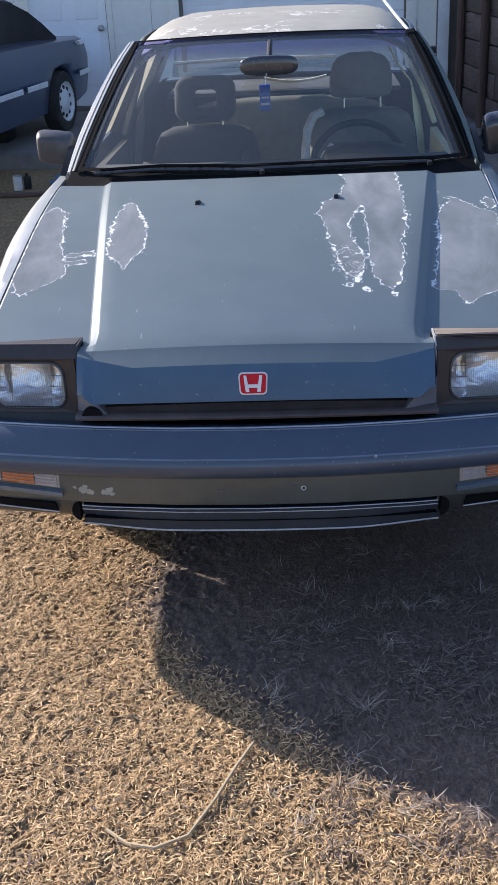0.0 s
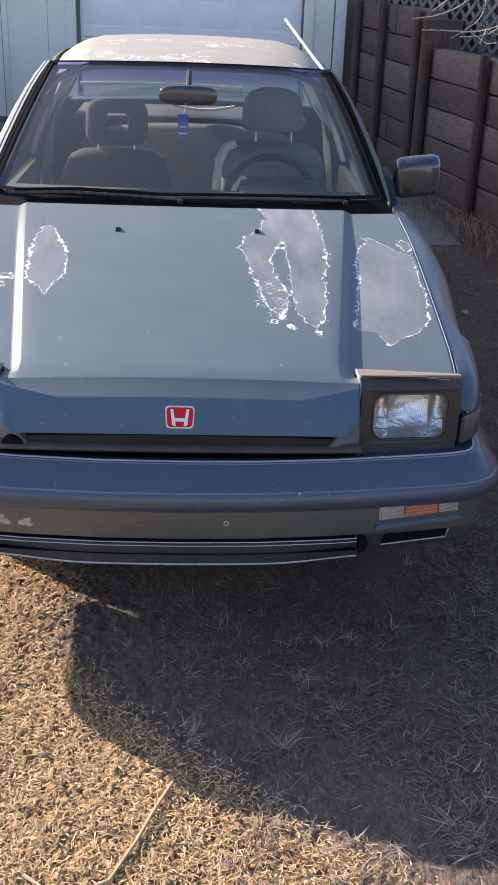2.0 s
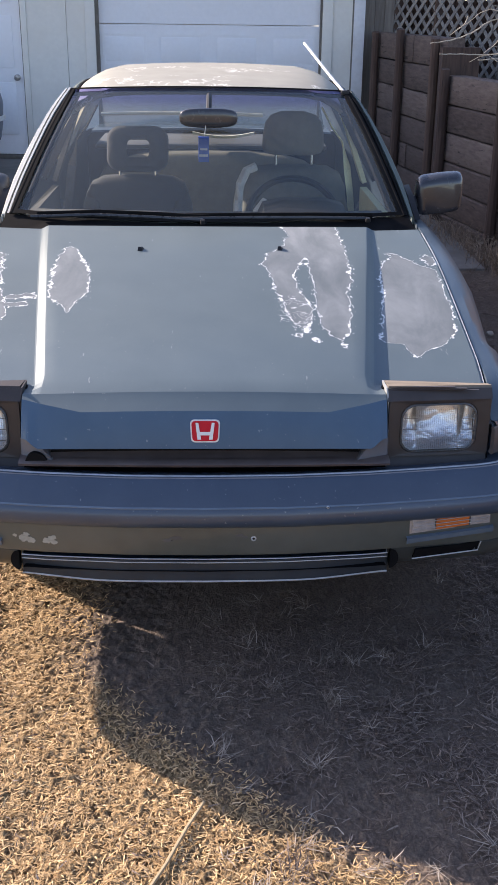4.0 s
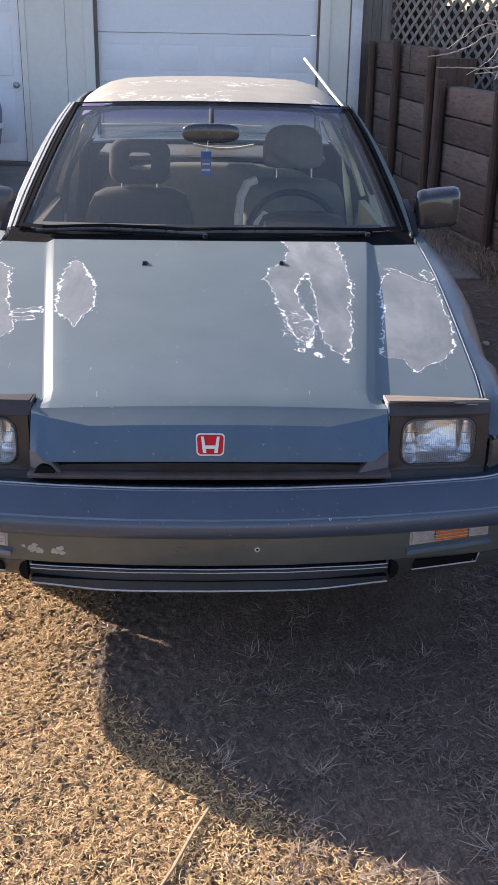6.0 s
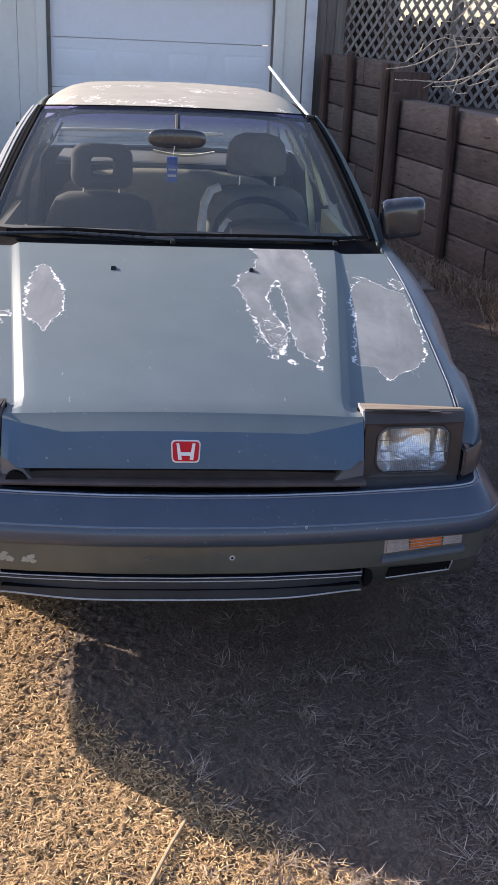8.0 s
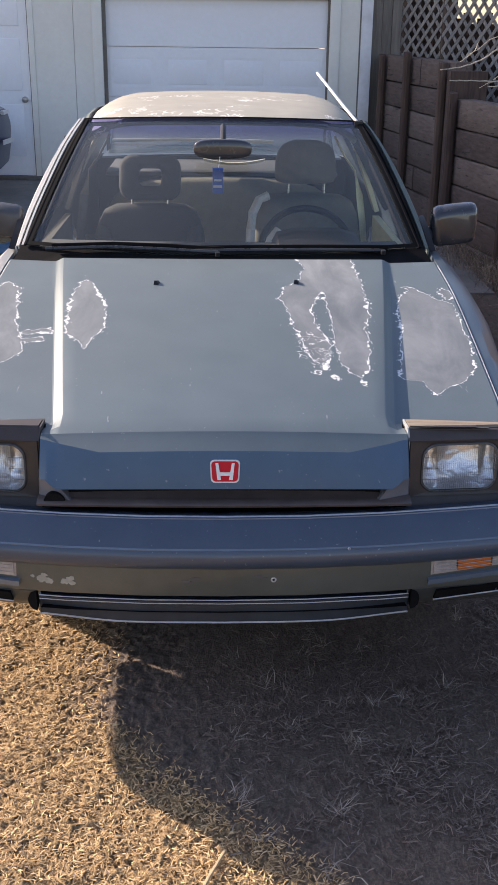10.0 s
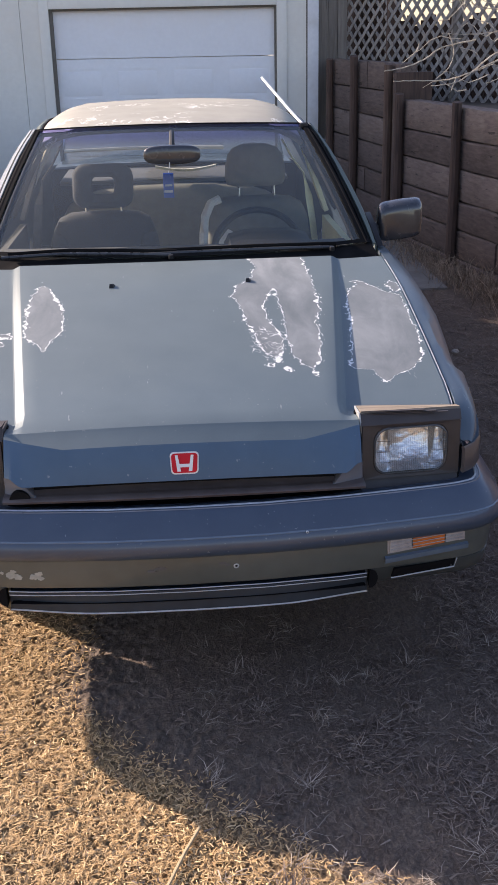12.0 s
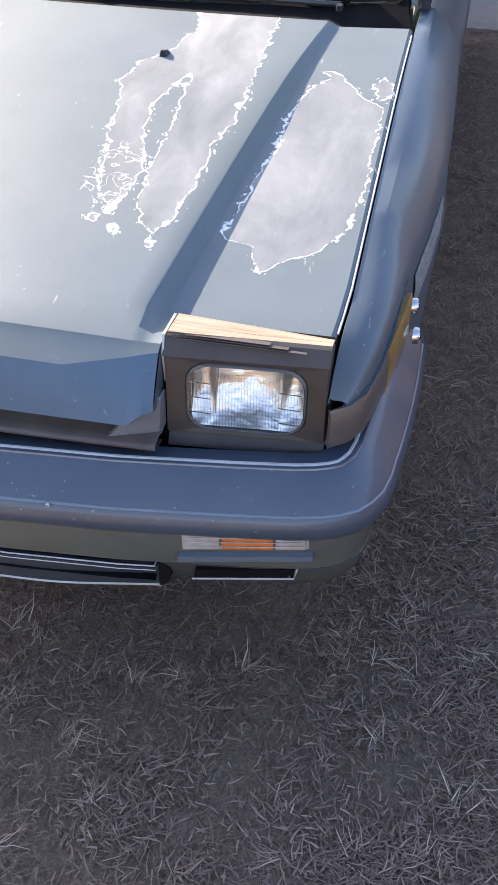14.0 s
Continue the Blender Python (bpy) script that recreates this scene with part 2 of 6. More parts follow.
# rubber, also the black of shaded gaps, slots and filler boxes
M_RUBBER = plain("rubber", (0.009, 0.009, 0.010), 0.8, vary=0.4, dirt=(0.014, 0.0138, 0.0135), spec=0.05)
M_GRILLE = plain("brown_grille_plastic", (0.105, 0.083, 0.078), 0.32, vary=0.3, scale=22, bump=0.06, dirt=(0.14, 0.115, 0.104))
M_PODDARK = plain("pod_plastic", (0.042, 0.034, 0.033), 0.5, vary=0.3, dirt=(0.072, 0.061, 0.056))
M_CHROME = plain("bright_metal", (0.62, 0.62, 0.62), 0.22, 1.0, vary=0.12, bump=0.05)
M_STEEL = plain("dull_steel", (0.42, 0.42, 0.42), 0.42, 1.0, vary=0.2, bump=0.1)
M_RED = plain("red_enamel", (0.56, 0.012, 0.022), 0.45, vary=0.12, bump=0.0, spec=0.2)
# passenger seat cloth darkened, driver's lightened below, to paint shade and sun
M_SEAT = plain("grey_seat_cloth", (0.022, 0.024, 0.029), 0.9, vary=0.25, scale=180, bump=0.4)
# pale cloth colour for edges that the sun strikes
M_SEATLIGHT = plain("pale_sunlit_cloth", (0.78, 0.77, 0.68), 0.9, vary=0.2, scale=180, bump=0.4)
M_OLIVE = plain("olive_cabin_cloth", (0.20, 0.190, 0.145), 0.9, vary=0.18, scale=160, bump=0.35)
M_DRIVER = plain("sunlit_seat_cloth", (0.155, 0.150, 0.118), 0.9, vary=0.2, scale=180, bump=0.4)
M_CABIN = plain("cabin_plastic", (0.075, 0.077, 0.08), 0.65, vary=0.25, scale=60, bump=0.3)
# cream raised on the driver's side only, to look sunlit
M_CREAM = plain("sunlit_cream_trim", (0.86, 0.83, 0.50), 0.75, vary=0.15, scale=40)
M_TAG = plain("blue_card", (0.03, 0.10, 0.42), 0.5, vary=0.2)
M_WHITE = plain("white_plastic", (0.75, 0.75, 0.74), 0.45, vary=0.1, dirt=(0.5, 0.48, 0.44))
M_AMBER = plain("amber_lens", (0.56, 0.15, 0.035), 0.2, vary=0.25, scale=60, coat=0.6)
M_SIDEAMBER = plain("dull_amber_lens", (0.30, 0.175, 0.05), 0.3, vary=0.25, scale=60, coat=0.4)
M_TYRE = plain("tyre_rubber", (0.022, 0.021, 0.020), 0.85, vary=0.35, dirt=(0.10, 0.085, 0.065))


def weathered(name, c1, c2, c3, scale=3.0):
    """Sun-bleached pod edge: pale layers with streaks along x."""
    m = Mat(name)
    s = m.noise(scale * 20, 5, 0.6, (0.08, 1, 1))
    g = m.noise(scale * 50, 3, 0.6, (0.035, 1, 1.6))
    m.set(color=m.mix(m.step(g, 0.5, 0.68), m.ramp(s, [(0.3, c1), (0.7, c2)]), c3), rough=0.75)
    m.bump(g, 0.4, 0.002)
    return m.m


M_RUB = weathered("rubbed_primer", (0.17, 0.19, 0.195), (0.25, 0.27, 0.27), (0.09, 0.10, 0.11), 1.2)
M_BLEACH = weathered("bleached_edge", (0.150, 0.120, 0.088), (0.25, 0.208, 0.158), (0.060, 0.045, 0.033))


def glass(name, tint, gloss=1.0, band=False, film=0.0, lit=None):
    m = Mat(name)
    t = m.t
    out = t.nodes["Material Output"]
    tr, gl, di = t.nodes.new("ShaderNodeBsdfTransparent"), t.nodes.new("ShaderNodeBsdfGlossy"), t.nodes.new("ShaderNodeBsdfDiffuse")
    gl.inputs["Roughness"].default_value = 0.03
    if band:
        z = xyz(m)[2]
        f = m.step(z, 1.255, 1.305)
        m.put(m.mix(f, tint, (0.30, 0.30, 0.66)), tr.inputs[0])
    else:
        tr.inputs[0].default_value = (*tint, 1)
    dust = m.noise(260, 3, 0.6)
    di.inputs[0].default_value = (0.50, 0.56, 0.56, 1)
    if lit:
        # a film of dust that lets the sun glow through
        di = t.nodes.new("ShaderNodeBsdfTranslucent")
        di.inputs[0].default_value = (*lit, 1)
    m1, m2 = t.nodes.new("ShaderNodeMixShader"), t.nodes.new("ShaderNodeMixShader")
    m.put(m.math("MULTIPLY", m.math("ADD", 0.75, m.math("MULTIPLY", dust, 0.5)), film), m1.inputs[0])
    t.links.new(tr.outputs[0], m1.inputs[1])
    t.links.new(di.outputs[0], m1.inputs[2])
    fr = t.nodes.new("ShaderNodeFresnel")
    fr.inputs[0].default_value = 1.5
    m.put(m.math("MULTIPLY", fr.outputs[0], gloss, clamp=True), m2.inputs[0])
    t.links.new(m1.outputs[0], m2.inputs[1])
    t.links.new(gl.outputs[0], m2.inputs[2])
    t.links.new(m2.outputs[0], out.inputs[0])
    return m.m


M_SCREEN = glass("windscreen_glass", (0.80, 0.84, 0.84), 1.0, band=True, film=0.075)
M_LENS = glass("headlamp_glass", (0.96, 0.965, 0.97), 0.9, film=0.04)
M_DUSTY = glass("dusty_side_glass", (0.42, 0.40, 0.34), 0.3, film=0.60, lit=(0.50, 0.45, 0.33))
M_GLASS = glass("side_glass", (0.72, 0.78, 0.76), 0.4, film=0.04)


def mirror_bowl():
    m = Mat("lamp_reflector")
    w = m.noise(22, 2, 0.4, (1, 1, 1.4), warp=0.5)
    m.set(color=m.ramp(m.noise(60, 3), [(0.3, (0.82, 0.84, 0.88)), (0.7, (0.93, 0.94, 0.96))]), rough=0.30, metal=1.0)
    x, y, z = xyz(m)
    waves = m.math("ADD", m.math("SINE", m.math("MULTIPLY", z, 1250)), m.math("MULTIPLY", m.math("SINE", m.math("MULTIPLY", x, 1250)), 0.6))
    m.bump(m.math("ADD", m.math("MULTIPLY", w, 2.0), m.math("MULTIPLY", waves, 0.012)), 0.8, 0.004)
    return m.m


M_BOWL = mirror_bowl()
M_PALE = plain("pale_lens", (0.37, 0.335, 0.315), 0.25, vary=0.3, scale=60, coat=0.6)
M_SMOKE = plain("dull_marker_lens", (0.095, 0.080, 0.076), 0.3, vary=0.25, scale=50, coat=0.5)


# ---- mesh helpers ----
def finish(bm, smooth=True, angle=35):
    bmesh.ops.recalc_face_normals(bm, faces=bm.faces)
    for f in bm.faces:
        f.smooth = smooth
    if smooth:
        lim = radians(angle)
        for e in bm.edges:
            if len(e.link_faces) == 2 and e.calc_face_angle(0) > lim:
                e.smooth = False
    return bm


def part(name, bm, material, parent=None, label="", smooth=True, angle=35):
    finish(bm, smooth, angle)
    me = bpy.data.meshes.new(name)
    bm.to_mesh(me)
    bm.free()
    me.materials.append(material)
    ob = new(name, me)
    if parent is not None:
        ob.parent = parent
        ob.matrix_parent_inverse = parent.matrix_basis.inverted()
    if label:
        tagged(ob, label)
    return ob


def thing(name, label, category, group="", kind="", at=(0, 0, 0)):
    ob = new(name)
    ob.location = at
    ob.empty_display_size = 0.1
    return tagged(ob, label, category, group, kind)


def box(lo, hi, bevel=0.0, seg=2, bm=None):
    out = bm or bmesh.new()
    r = bmesh.ops.create_cube(out, size=1)
    for v in r["verts"]:
        v.co = Vector([(lo[i] + hi[i]) / 2 + v.co[i] * (hi[i] - lo[i]) for i in range(3)])
    if bevel:
        bmesh.ops.bevel(out, geom=list({e for v in r["verts"] for e in v.link_edges}), offset=bevel, segments=seg, affect="EDGES", profile=0.6)
    return out


def loft(rows, closed=False, caps=False, bm=None):
    """A skin over rows of points; closed: each row is a ring."""
    out = bm or bmesh.new()
    vs = [[out.verts.new(p) for p in r] for r in rows]
    n = len(rows[0])
    for a, b in zip(vs, vs[1:]):
        for i in range(n if closed else n - 1):
            j = (i + 1) % n
            out.faces.new((a[i], a[j], b[j], b[i]))
    if caps:
        out.faces.new(list(reversed(vs[0])))
        out.faces.new(vs[-1])
    return out


def thick(bm, d):
    """Gives a sheet a thickness inwards."""
    bmesh.ops.recalc_face_normals(bm, faces=bm.faces)
    bmesh.ops.solidify(bm, geom=list(bm.faces), thickness=d)
    return bm


def tube(points, radius, sides=8, bm=None, taper=1.0, flat=1.0):
    pts = [Vector(p) for p in points]
    rows = []
    for i, p in enumerate(pts):
        d = (pts[min(i + 1, len(pts) - 1)] - pts[max(i - 1, 0)]).normalized()
        a = d.orthogonal() if abs(d.z) > 0.95 else d.cross(Vector((0, 0, 1)))
        a.normalize()
        b = d.cross(a)
        r = radius * (1 + (taper - 1) * i / (len(pts) - 1))
        rows.append([p + a * r * math.cos(k * math.tau / sides) + b * r * flat * math.sin(k * math.tau / sides) for k in range(sides)])
    return loft(rows, closed=True, caps=True, bm=bm)


def ring(center, axis, profile, sides=32, bm=None):
    """Turns (radius, along) pairs round an axis."""
    axis = Vector(axis).normalized()
    a = axis.orthogonal().normalized()
    b = axis.cross(a)
    c = Vector(center)
    rows = []
    for r, h in profile:
        rows.append([c + axis * h + (a * math.cos(k * math.tau / sides) + b * math.sin(k * math.tau / sides)) * r for k in range(sides)])
    return loft(rows, closed=True, bm=bm)


def disc(center, axis, radius, depth, sides=16, bm=None):
    return ring(center, axis, [(1e-4, depth), (radius * 0.85, depth), (radius, depth * 0.6), (radius, 0.0), (1e-4, 0.0)], sides, bm)


def lerp(x, xs, ys):
    return float(np.interp(x, xs, ys))


def soft(x, xs, ys):
    """A smooth curve through points."""
    xs, ys = np.array(xs, float), np.array(ys, float)
    s = np.gradient(ys, xs)
    i = int(np.clip(np.searchsorted(xs, x) - 1, 0, len(xs) - 2))
    h = xs[i + 1] - xs[i]
    u = min(max((x - xs[i]) / h, 0), 1)
    return float((1 + 2 * u) * (1 - u) ** 2 * ys[i] + u * (1 - u) ** 2 * h * s[i] + u * u * (3 - 2 * u) * ys[i + 1] + u * u * (u - 1) * h * s[i + 1])


def mirror(p, s):
    return (p[0] * s, p[1], p[2])

# ---- the parked sedan ----
def hood_mid(y):
    return soft(y, [0.12, 0.37, 0.65, 0.97, 1.25, 1.5], [0.762, 0.815, 0.872, 0.928, 0.952, 0.962])


def hood_edge(y):
    return lerp(y, [0.2, 1.3], [0.405, 0.546])


def hood_z(x, y):
    """Height of the bonnet: a raised middle with sloping flanks, lower shoulders beyond."""
    x = abs(x)
    e = hood_edge(y)
    z = hood_mid(y) - 0.012 * min(x / e, 1) ** 2
    k = min(max((x - e) / 0.034, 0), 1)
    k = k * k * (3 - 2 * k)
    z -= lerp(y, [0.2, 0.8, 1.3], [0.026, 0.022, 0.013]) * k * min(max((y - 0.06) / 0.14, 0.0), 1)
    z -= 0.03 * max(x - e - 0.034, 0)
    return z


WING_Y = [0.142, 0.165, 0.20, 0.25, 0.32, 0.45, 0.60, 0.75, 0.93, 1.15, 1.5]
WING_X = [0.764, 0.778, 0.791, 0.802, 0.811, 0.823, 0.838, 0.853, 0.867, 0.868, 0.860]


def hood_rear(x):
    return 1.212 + 0.17 * x * x


def build_car():
    car = thing("sedan_car", "slate-blue old sedan with peeling paint and raised headlamps on dead grass", "car")
    # bonnet
    us = [0, 0.25, 0.5, 0.75, 0.92, 1.0]
    rows = []
    ts = [0.0, 0.015, 0.05, 0.12, 0.2, 0.3, 0.4, 0.5, 0.6, 0.7, 0.8, 0.9, 0.97, 1.0]
    for t in ts:
        half = []
        for k in range(16):
            y0 = 0.2
            y = y0 + t * (hood_rear(0.5) - y0)
            e = hood_edge(y)
            s = lerp(y, [0.2, 0.3, 1.3], [0.725, 0.733, 0.740])
            x = e * us[k] if k < 6 else [e + 0.0045, e + 0.011, e + 0.017, e + 0.023, e + 0.0295, e + 0.034, e + 0.045, (e + s) / 2 + 0.03, s - 0.008, s][k - 6]
            f = y0 + (0.005 + 0.04 * (x - 0.452) if x > 0.452 else 0)
            yy = f + t * (hood_rear(x) - f)
            z = hood_z(x, yy)
            if k == 15:
                z -= 0.006
            half.append((x, yy, z))
        rows.append([mirror(p, -1) for p in reversed(half[1:])] + half)
    bm = loft(rows)
    # nose in front of the crease, between the headlamps: a short facet, then a steep face
    cols = [p[0] for p in rows[0] if abs(p[0]) < 0.4505]
    prof_y, prof_z = [0.0605, 0.080, 0.104, 0.112, 0.13], [0.7235, 0.7350, 0.7492, 0.7545, 0.7645]

    def nose_top(x, y):
        a = abs(x)
        low = lerp(y, prof_y, prof_z) - 0.010 * min(a / hood_edge(0.2), 1) ** 2
        return hood_z(x, y) if y > 0.15 else low + (hood_z(x, y) - low) * min(max((y - 0.110) / 0.04, 0), 1)

    nose = []
    for i in range(13):
        r = []
        for x in cols:
            a = abs(x)
            bow = 0.05 * a * a
            pull = min(max((a - 0.305) / 0.147, 0), 1)
            if i <= 6:
                y = [0.2, 0.17, 0.14, 0.112, 0.104, 0.080, 0.0605][i]
                y = max(y, 0.0605 + 0.038 * pull)
                yy, zz = y + (bow if i else 0.0), nose_top(x, y)
            else:
                f = (i - 6) / 6
                ys = 0.0605 + 0.038 * pull
                zc = nose_top(x, ys)
                foot = 0.634 - 0.004 * (a / 0.4) ** 2 + 0.022 * min(max((a - 0.412) / 0.025, 0), 1)
                turn = min(max((a - 0.424) / 0.030, 0), 1) ** 2
                toe = 0.0335 + 0.024 * turn
                yy, zz = ys + bow - (ys - toe) * f - 0.003 * math.sin(math.pi * f) + i * 1e-5, zc + (foot - zc) * f
            r.append((math.copysign(0.4535, x) if a > 0.445 else x, yy, zz))
        nose.append(r)
    loft(nose, bm=bm)
    bmesh.ops.remove_doubles(bm, verts=bm.verts, dist=0.0006)
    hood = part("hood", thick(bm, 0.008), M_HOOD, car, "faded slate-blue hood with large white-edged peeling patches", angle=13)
    for e in (0, -1):
        edge = [Vector(r[e]) + Vector((0.002 if e else -0.002, 0, -0.002)) for r in nose[4:]]
        part("nose_side", loft([edge, [Vector((v.x, 0.215, v.z)) for v in edge]]), M_BLUEBAR, hood)
    # pale tube painting the sun's glint on the hood's rolled edge
    rim = [(r[-1][0] + 0.0005, r[-1][1], r[-1][2] + 0.0015) for r in rows[1:-1]]
    part("rim_glint", tube(rim, 0.0022, 6), M_PALE_GREY, hood, "sun glint drawn as a pale line along the hood edge")
    # black tubes paint the shaded gap along the hood's front edge
    for q in (-1, 1):
        seal = [(q * x, y, hood_z(x, max(y, 0.2)) - 0.001) for x, y in ((0.4555, 0.172), (0.4565, 0.192), (0.462, 0.201), (0.475, 0.2035), (0.60, 0.2085), (0.725, 0.2135))]
        part("hood_gap_shade", tube(seal, 0.0055, 8), M_RUBBER, hood, "black line for the shaded gap along the front edge")
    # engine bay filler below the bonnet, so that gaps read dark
    part("engine_bay_filler", box((-0.72, 0.24, 0.35), (0.72, 1.2, 0.70), 0.02), M_RUBBER, car)
    for s in (-1, 1):
        nx, ny = (-0.213, 0.960) if s < 0 else (0.229, 0.972)
        nz = hood_z(nx, ny)
        b = loft([[(nx - 0.008, ny - 0.012, nz - 0.003), (nx + 0.008, ny - 0.012, nz - 0.003), (nx + 0.014, ny + 0.014, nz - 0.003), (nx - 0.004, ny + 0.014, nz - 0.003)],
                  [(nx - 0.006, ny - 0.006, nz + 0.010), (nx + 0.003, ny - 0.006, nz + 0.010), (nx + 0.006, ny + 0.008, nz + 0.008), (nx - 0.004, ny + 0.008, nz + 0.008)]], True, True)
        part("washer_nozzle", b, M_BLACK, hood)
    # front bumper: one skin swept along its plan
    knots = [(0.0, -0.050), (0.2, -0.046), (0.4, -0.030), (0.55, -0.010), (0.66, 0.006), (0.740, 0.022), (0.801, 0.053), (0.836, 0.110), (0.849, 0.20), (0.859, 0.31), (0.865, 0.45), (0.866, 0.59)]
    run = [0.0]
    for p, q in zip(knots, knots[1:]):
        run.append(run[-1] + math.dist(p, q))
    plan = [(soft(d, run, [k[0] for k in knots]), soft(d, run, [k[1] for k in knots])) for d in sorted(set(run + [(a + b) / 2 for a, b in zip(run[3:], run[4:])]))]
    prof = [(0.110, 0.566), (0.066, 0.574), (0.054, 0.5735), (0.047, 0.5690), (0.034, 0.5575), (0.016, 0.5385), (0.002, 0.5215), (-0.004, 0.5125), (-0.0085, 0.503), (-0.0098, 0.492), (-0.0080, 0.480), (-0.003, 0.470), (0.004, 0.463), (0.014, 0.458), (0.03, 0.456)]

    def sweep(profile, pts, sgn=1):
        out = []
        for off, z in profile:
            r = []
            for i, p in enumerate(pts):
                a, b = Vector(pts[max(i - 1, 0)]), Vector(pts[min(i + 1, len(pts) - 1)])
                d = (b - a).normalized()
                nrm = Vector((d.y, -d.x))
                q = Vector(p) - nrm * off
                r.append((q.x, q.y, z - 0.007 + 0.006 * p[0] ** 2))
            out.append([mirror(v, -1) for v in reversed(r[1:])] + r)
        return out

    bumper = part("bumper", loft(sweep(prof, plan)), M_BUMPER, car, "scuffed blue-grey front bumper with chipped paint", angle=40)
    part("bumper_seam", loft(sweep([(0.070, 0.574), (0.069, 0.5765), (0.0655, 0.5765), (0.064, 0.574)], plan)), M_PALE_GREY, bumper, "thin bright strip along the bumper top")
    part("bumper_seam", loft(sweep([(0.058, 0.5735), (0.0565, 0.5755), (0.0545, 0.5755), (0.053, 0.5725)], plan)), M_ENDCAP, bumper, "second thin grey line along the bumper top")
    # pale bead drawing the light caught along the bumper's crease
    part("crease_glint", loft(sweep([(0.0005, 0.5205), (-0.0018, 0.5188), (-0.0028, 0.5172), (-0.0022, 0.5155)], plan)), M_SHELF, bumper, "thin pale bead standing in for the glint along the bumper crease")
    # olive band between the bumper's roll and the air slot
    band = part("bumper_band", loft(sweep([(0.03, 0.459), (0.0165, 0.457), (0.0165, 0.450), (0.022, 0.384), (0.026, 0.376), (0.034, 0.371)], plan)), M_BAND, bumper, "olive-grey satin lower band", angle=25)
    chip_m = plain("chipped_primer", (0.36, 0.36, 0.32), 0.7, vary=0.25, scale=90)
    for n, (cx, cz, q0) in enumerate(((-0.452, 0.409, 0.012), (-0.434, 0.404, 0.010), (-0.446, 0.420, 0.007), (-0.395, 0.405, 0.009), (-0.384, 0.412, 0.010), (-0.378, 0.401, 0.008), (-0.475, 0.416, 0.005))):
        chip = bmesh.new()
        outline = []
        for k in range(16):
            t = k * math.tau / 16
            q = q0 * (1 + 0.7 * noise.noise((math.cos(t) * 2.2 + n, math.sin(t) * 2.2, n * 3.1)))
            outline.append((cx + q * math.cos(t) * 1.15, q * math.sin(t) * 0.85 + cz))
        loft([[(px, lerp(abs(px), [0.2, 0.4, 0.55], [-0.046, -0.030, -0.010]) + d + (0.45 - pz) * 0.085, pz) for px, pz in outline] for d in (0.022, 0.0150)], True, True, chip)
        part("paint_chip", chip, chip_m, band, "pale spot where the paint has chipped away")
    # lower valance with the long air slot
    inner = [p for p in plan if p[0] <= 0.46] + [(0.470, -0.020), (0.484, -0.008), (0.490, 0.018)]
    part("air_slot", loft(sweep([(0.032, 0.373), (0.075, 0.371), (0.075, 0.330), (0.030, 0.326)], inner)), M_RUBBER, bumper)
    part("slot_bar", loft(sweep([(0.036, 0.362), (0.026, 0.360), (0.026, 0.355), (0.036, 0.352)], inner)), M_LIP, bumper)
    for zz in (0.3635, 0.3535):
        part("slot_edge", tube([(q.x, q.y, q.z) for q in [Vector(v) for v in sweep([(0.027, zz)], inner)[0]]], 0.0016, 5), M_PALE_GREY, bumper, "thin pale edge of the slot bar")
    lip = sweep([(0.056, 0.353), (0.038, 0.350), (0.0355, 0.338), (0.036, 0.316), (0.036, 0.301), (0.035, 0.292), (0.036, 0.288), (0.051, 0.282), (0.08, 0.280), (0.15, 0.279)], [(x, soft(x, [k[0] for k in knots[:6]], [k[1] for k in knots[:6]])) for x in np.linspace(0, 0.46, 14)] + [(0.474, -0.0205), (0.486, -0.016), (0.495, -0.007), (0.500, 0.006), (0.502, 0.03)])
    for r in lip:
        for i, v in enumerate(r):
            k = min(max((abs(v[0]) - 0.24) / 0.24, 0), 1)
            k = k * k * (3 - 2 * k)
            r[i] = (v[0], v[1] + 0.010 * k, v[2] + 0.007 + (0.006 * k if v[2] < 0.33 else 0))
    part("bumper_lip", loft(lip), M_LIP, bumper, "dark blue lower lip with a pale edge")
    part("lip_edge", tube([(q.x * 1.0, q.y - 0.0005, q.z) for q in [Vector(v) for v in lip[6]]], 0.0026, 5), M_PALE_GREY, bumper, "pale bottom edge of the lip")
    for s in (-1, 1):
        end = [p for p in plan if p[0] >= 0.66]
        pl = [(0.476, -0.019), (0.51, -0.014), (0.55, -0.008)] + end
        rws = []
        for off, z in ((0.034, 0.374), (0.024, 0.370), (0.031, 0.340), (0.042, 0.322), (0.062, 0.308), (0.12, 0.302)):
            r = []
            for i, p in enumerate(pl):
                a, b = Vector(pl[max(i - 1, 0)]), Vector(pl[min(i + 1, len(pl) - 1)])
                d = (b - a).normalized()
                q = Vector(p) - Vector((d.y, -d.x)) * off
                drop = 0.0 if p[0] < 0.7 else min(0.018, max(p[1] - 0.05, 0) * 0.12)
                r.append((q.x * s, q.y, z - drop * (1 if z < 0.36 else 0.3)))
            rws.append(r)
        part("bumper_corner", loft(rws), M_CORNER, bumper, "olive-grey lower corner of the bumper")
        # rounded slot end: a black plate paints in the hollow's shade
        hollow = [(s * (0.470 + 0.022 * math.sin(k * math.pi / 12)), 0.342 + 0.027 * math.cos(k * math.pi / 12)) for k in range(13)]
        part("slot_end", loft([[(x, y + 0.14 * (abs(x) - 0.474), z) for x, z in hollow] for y in (0.030, 0.0035)], True, True), M_RUBBER, bumper)
        # brake-duct slot, a black block for its dark inside, with a pale lower edge
        b = bmesh.new()
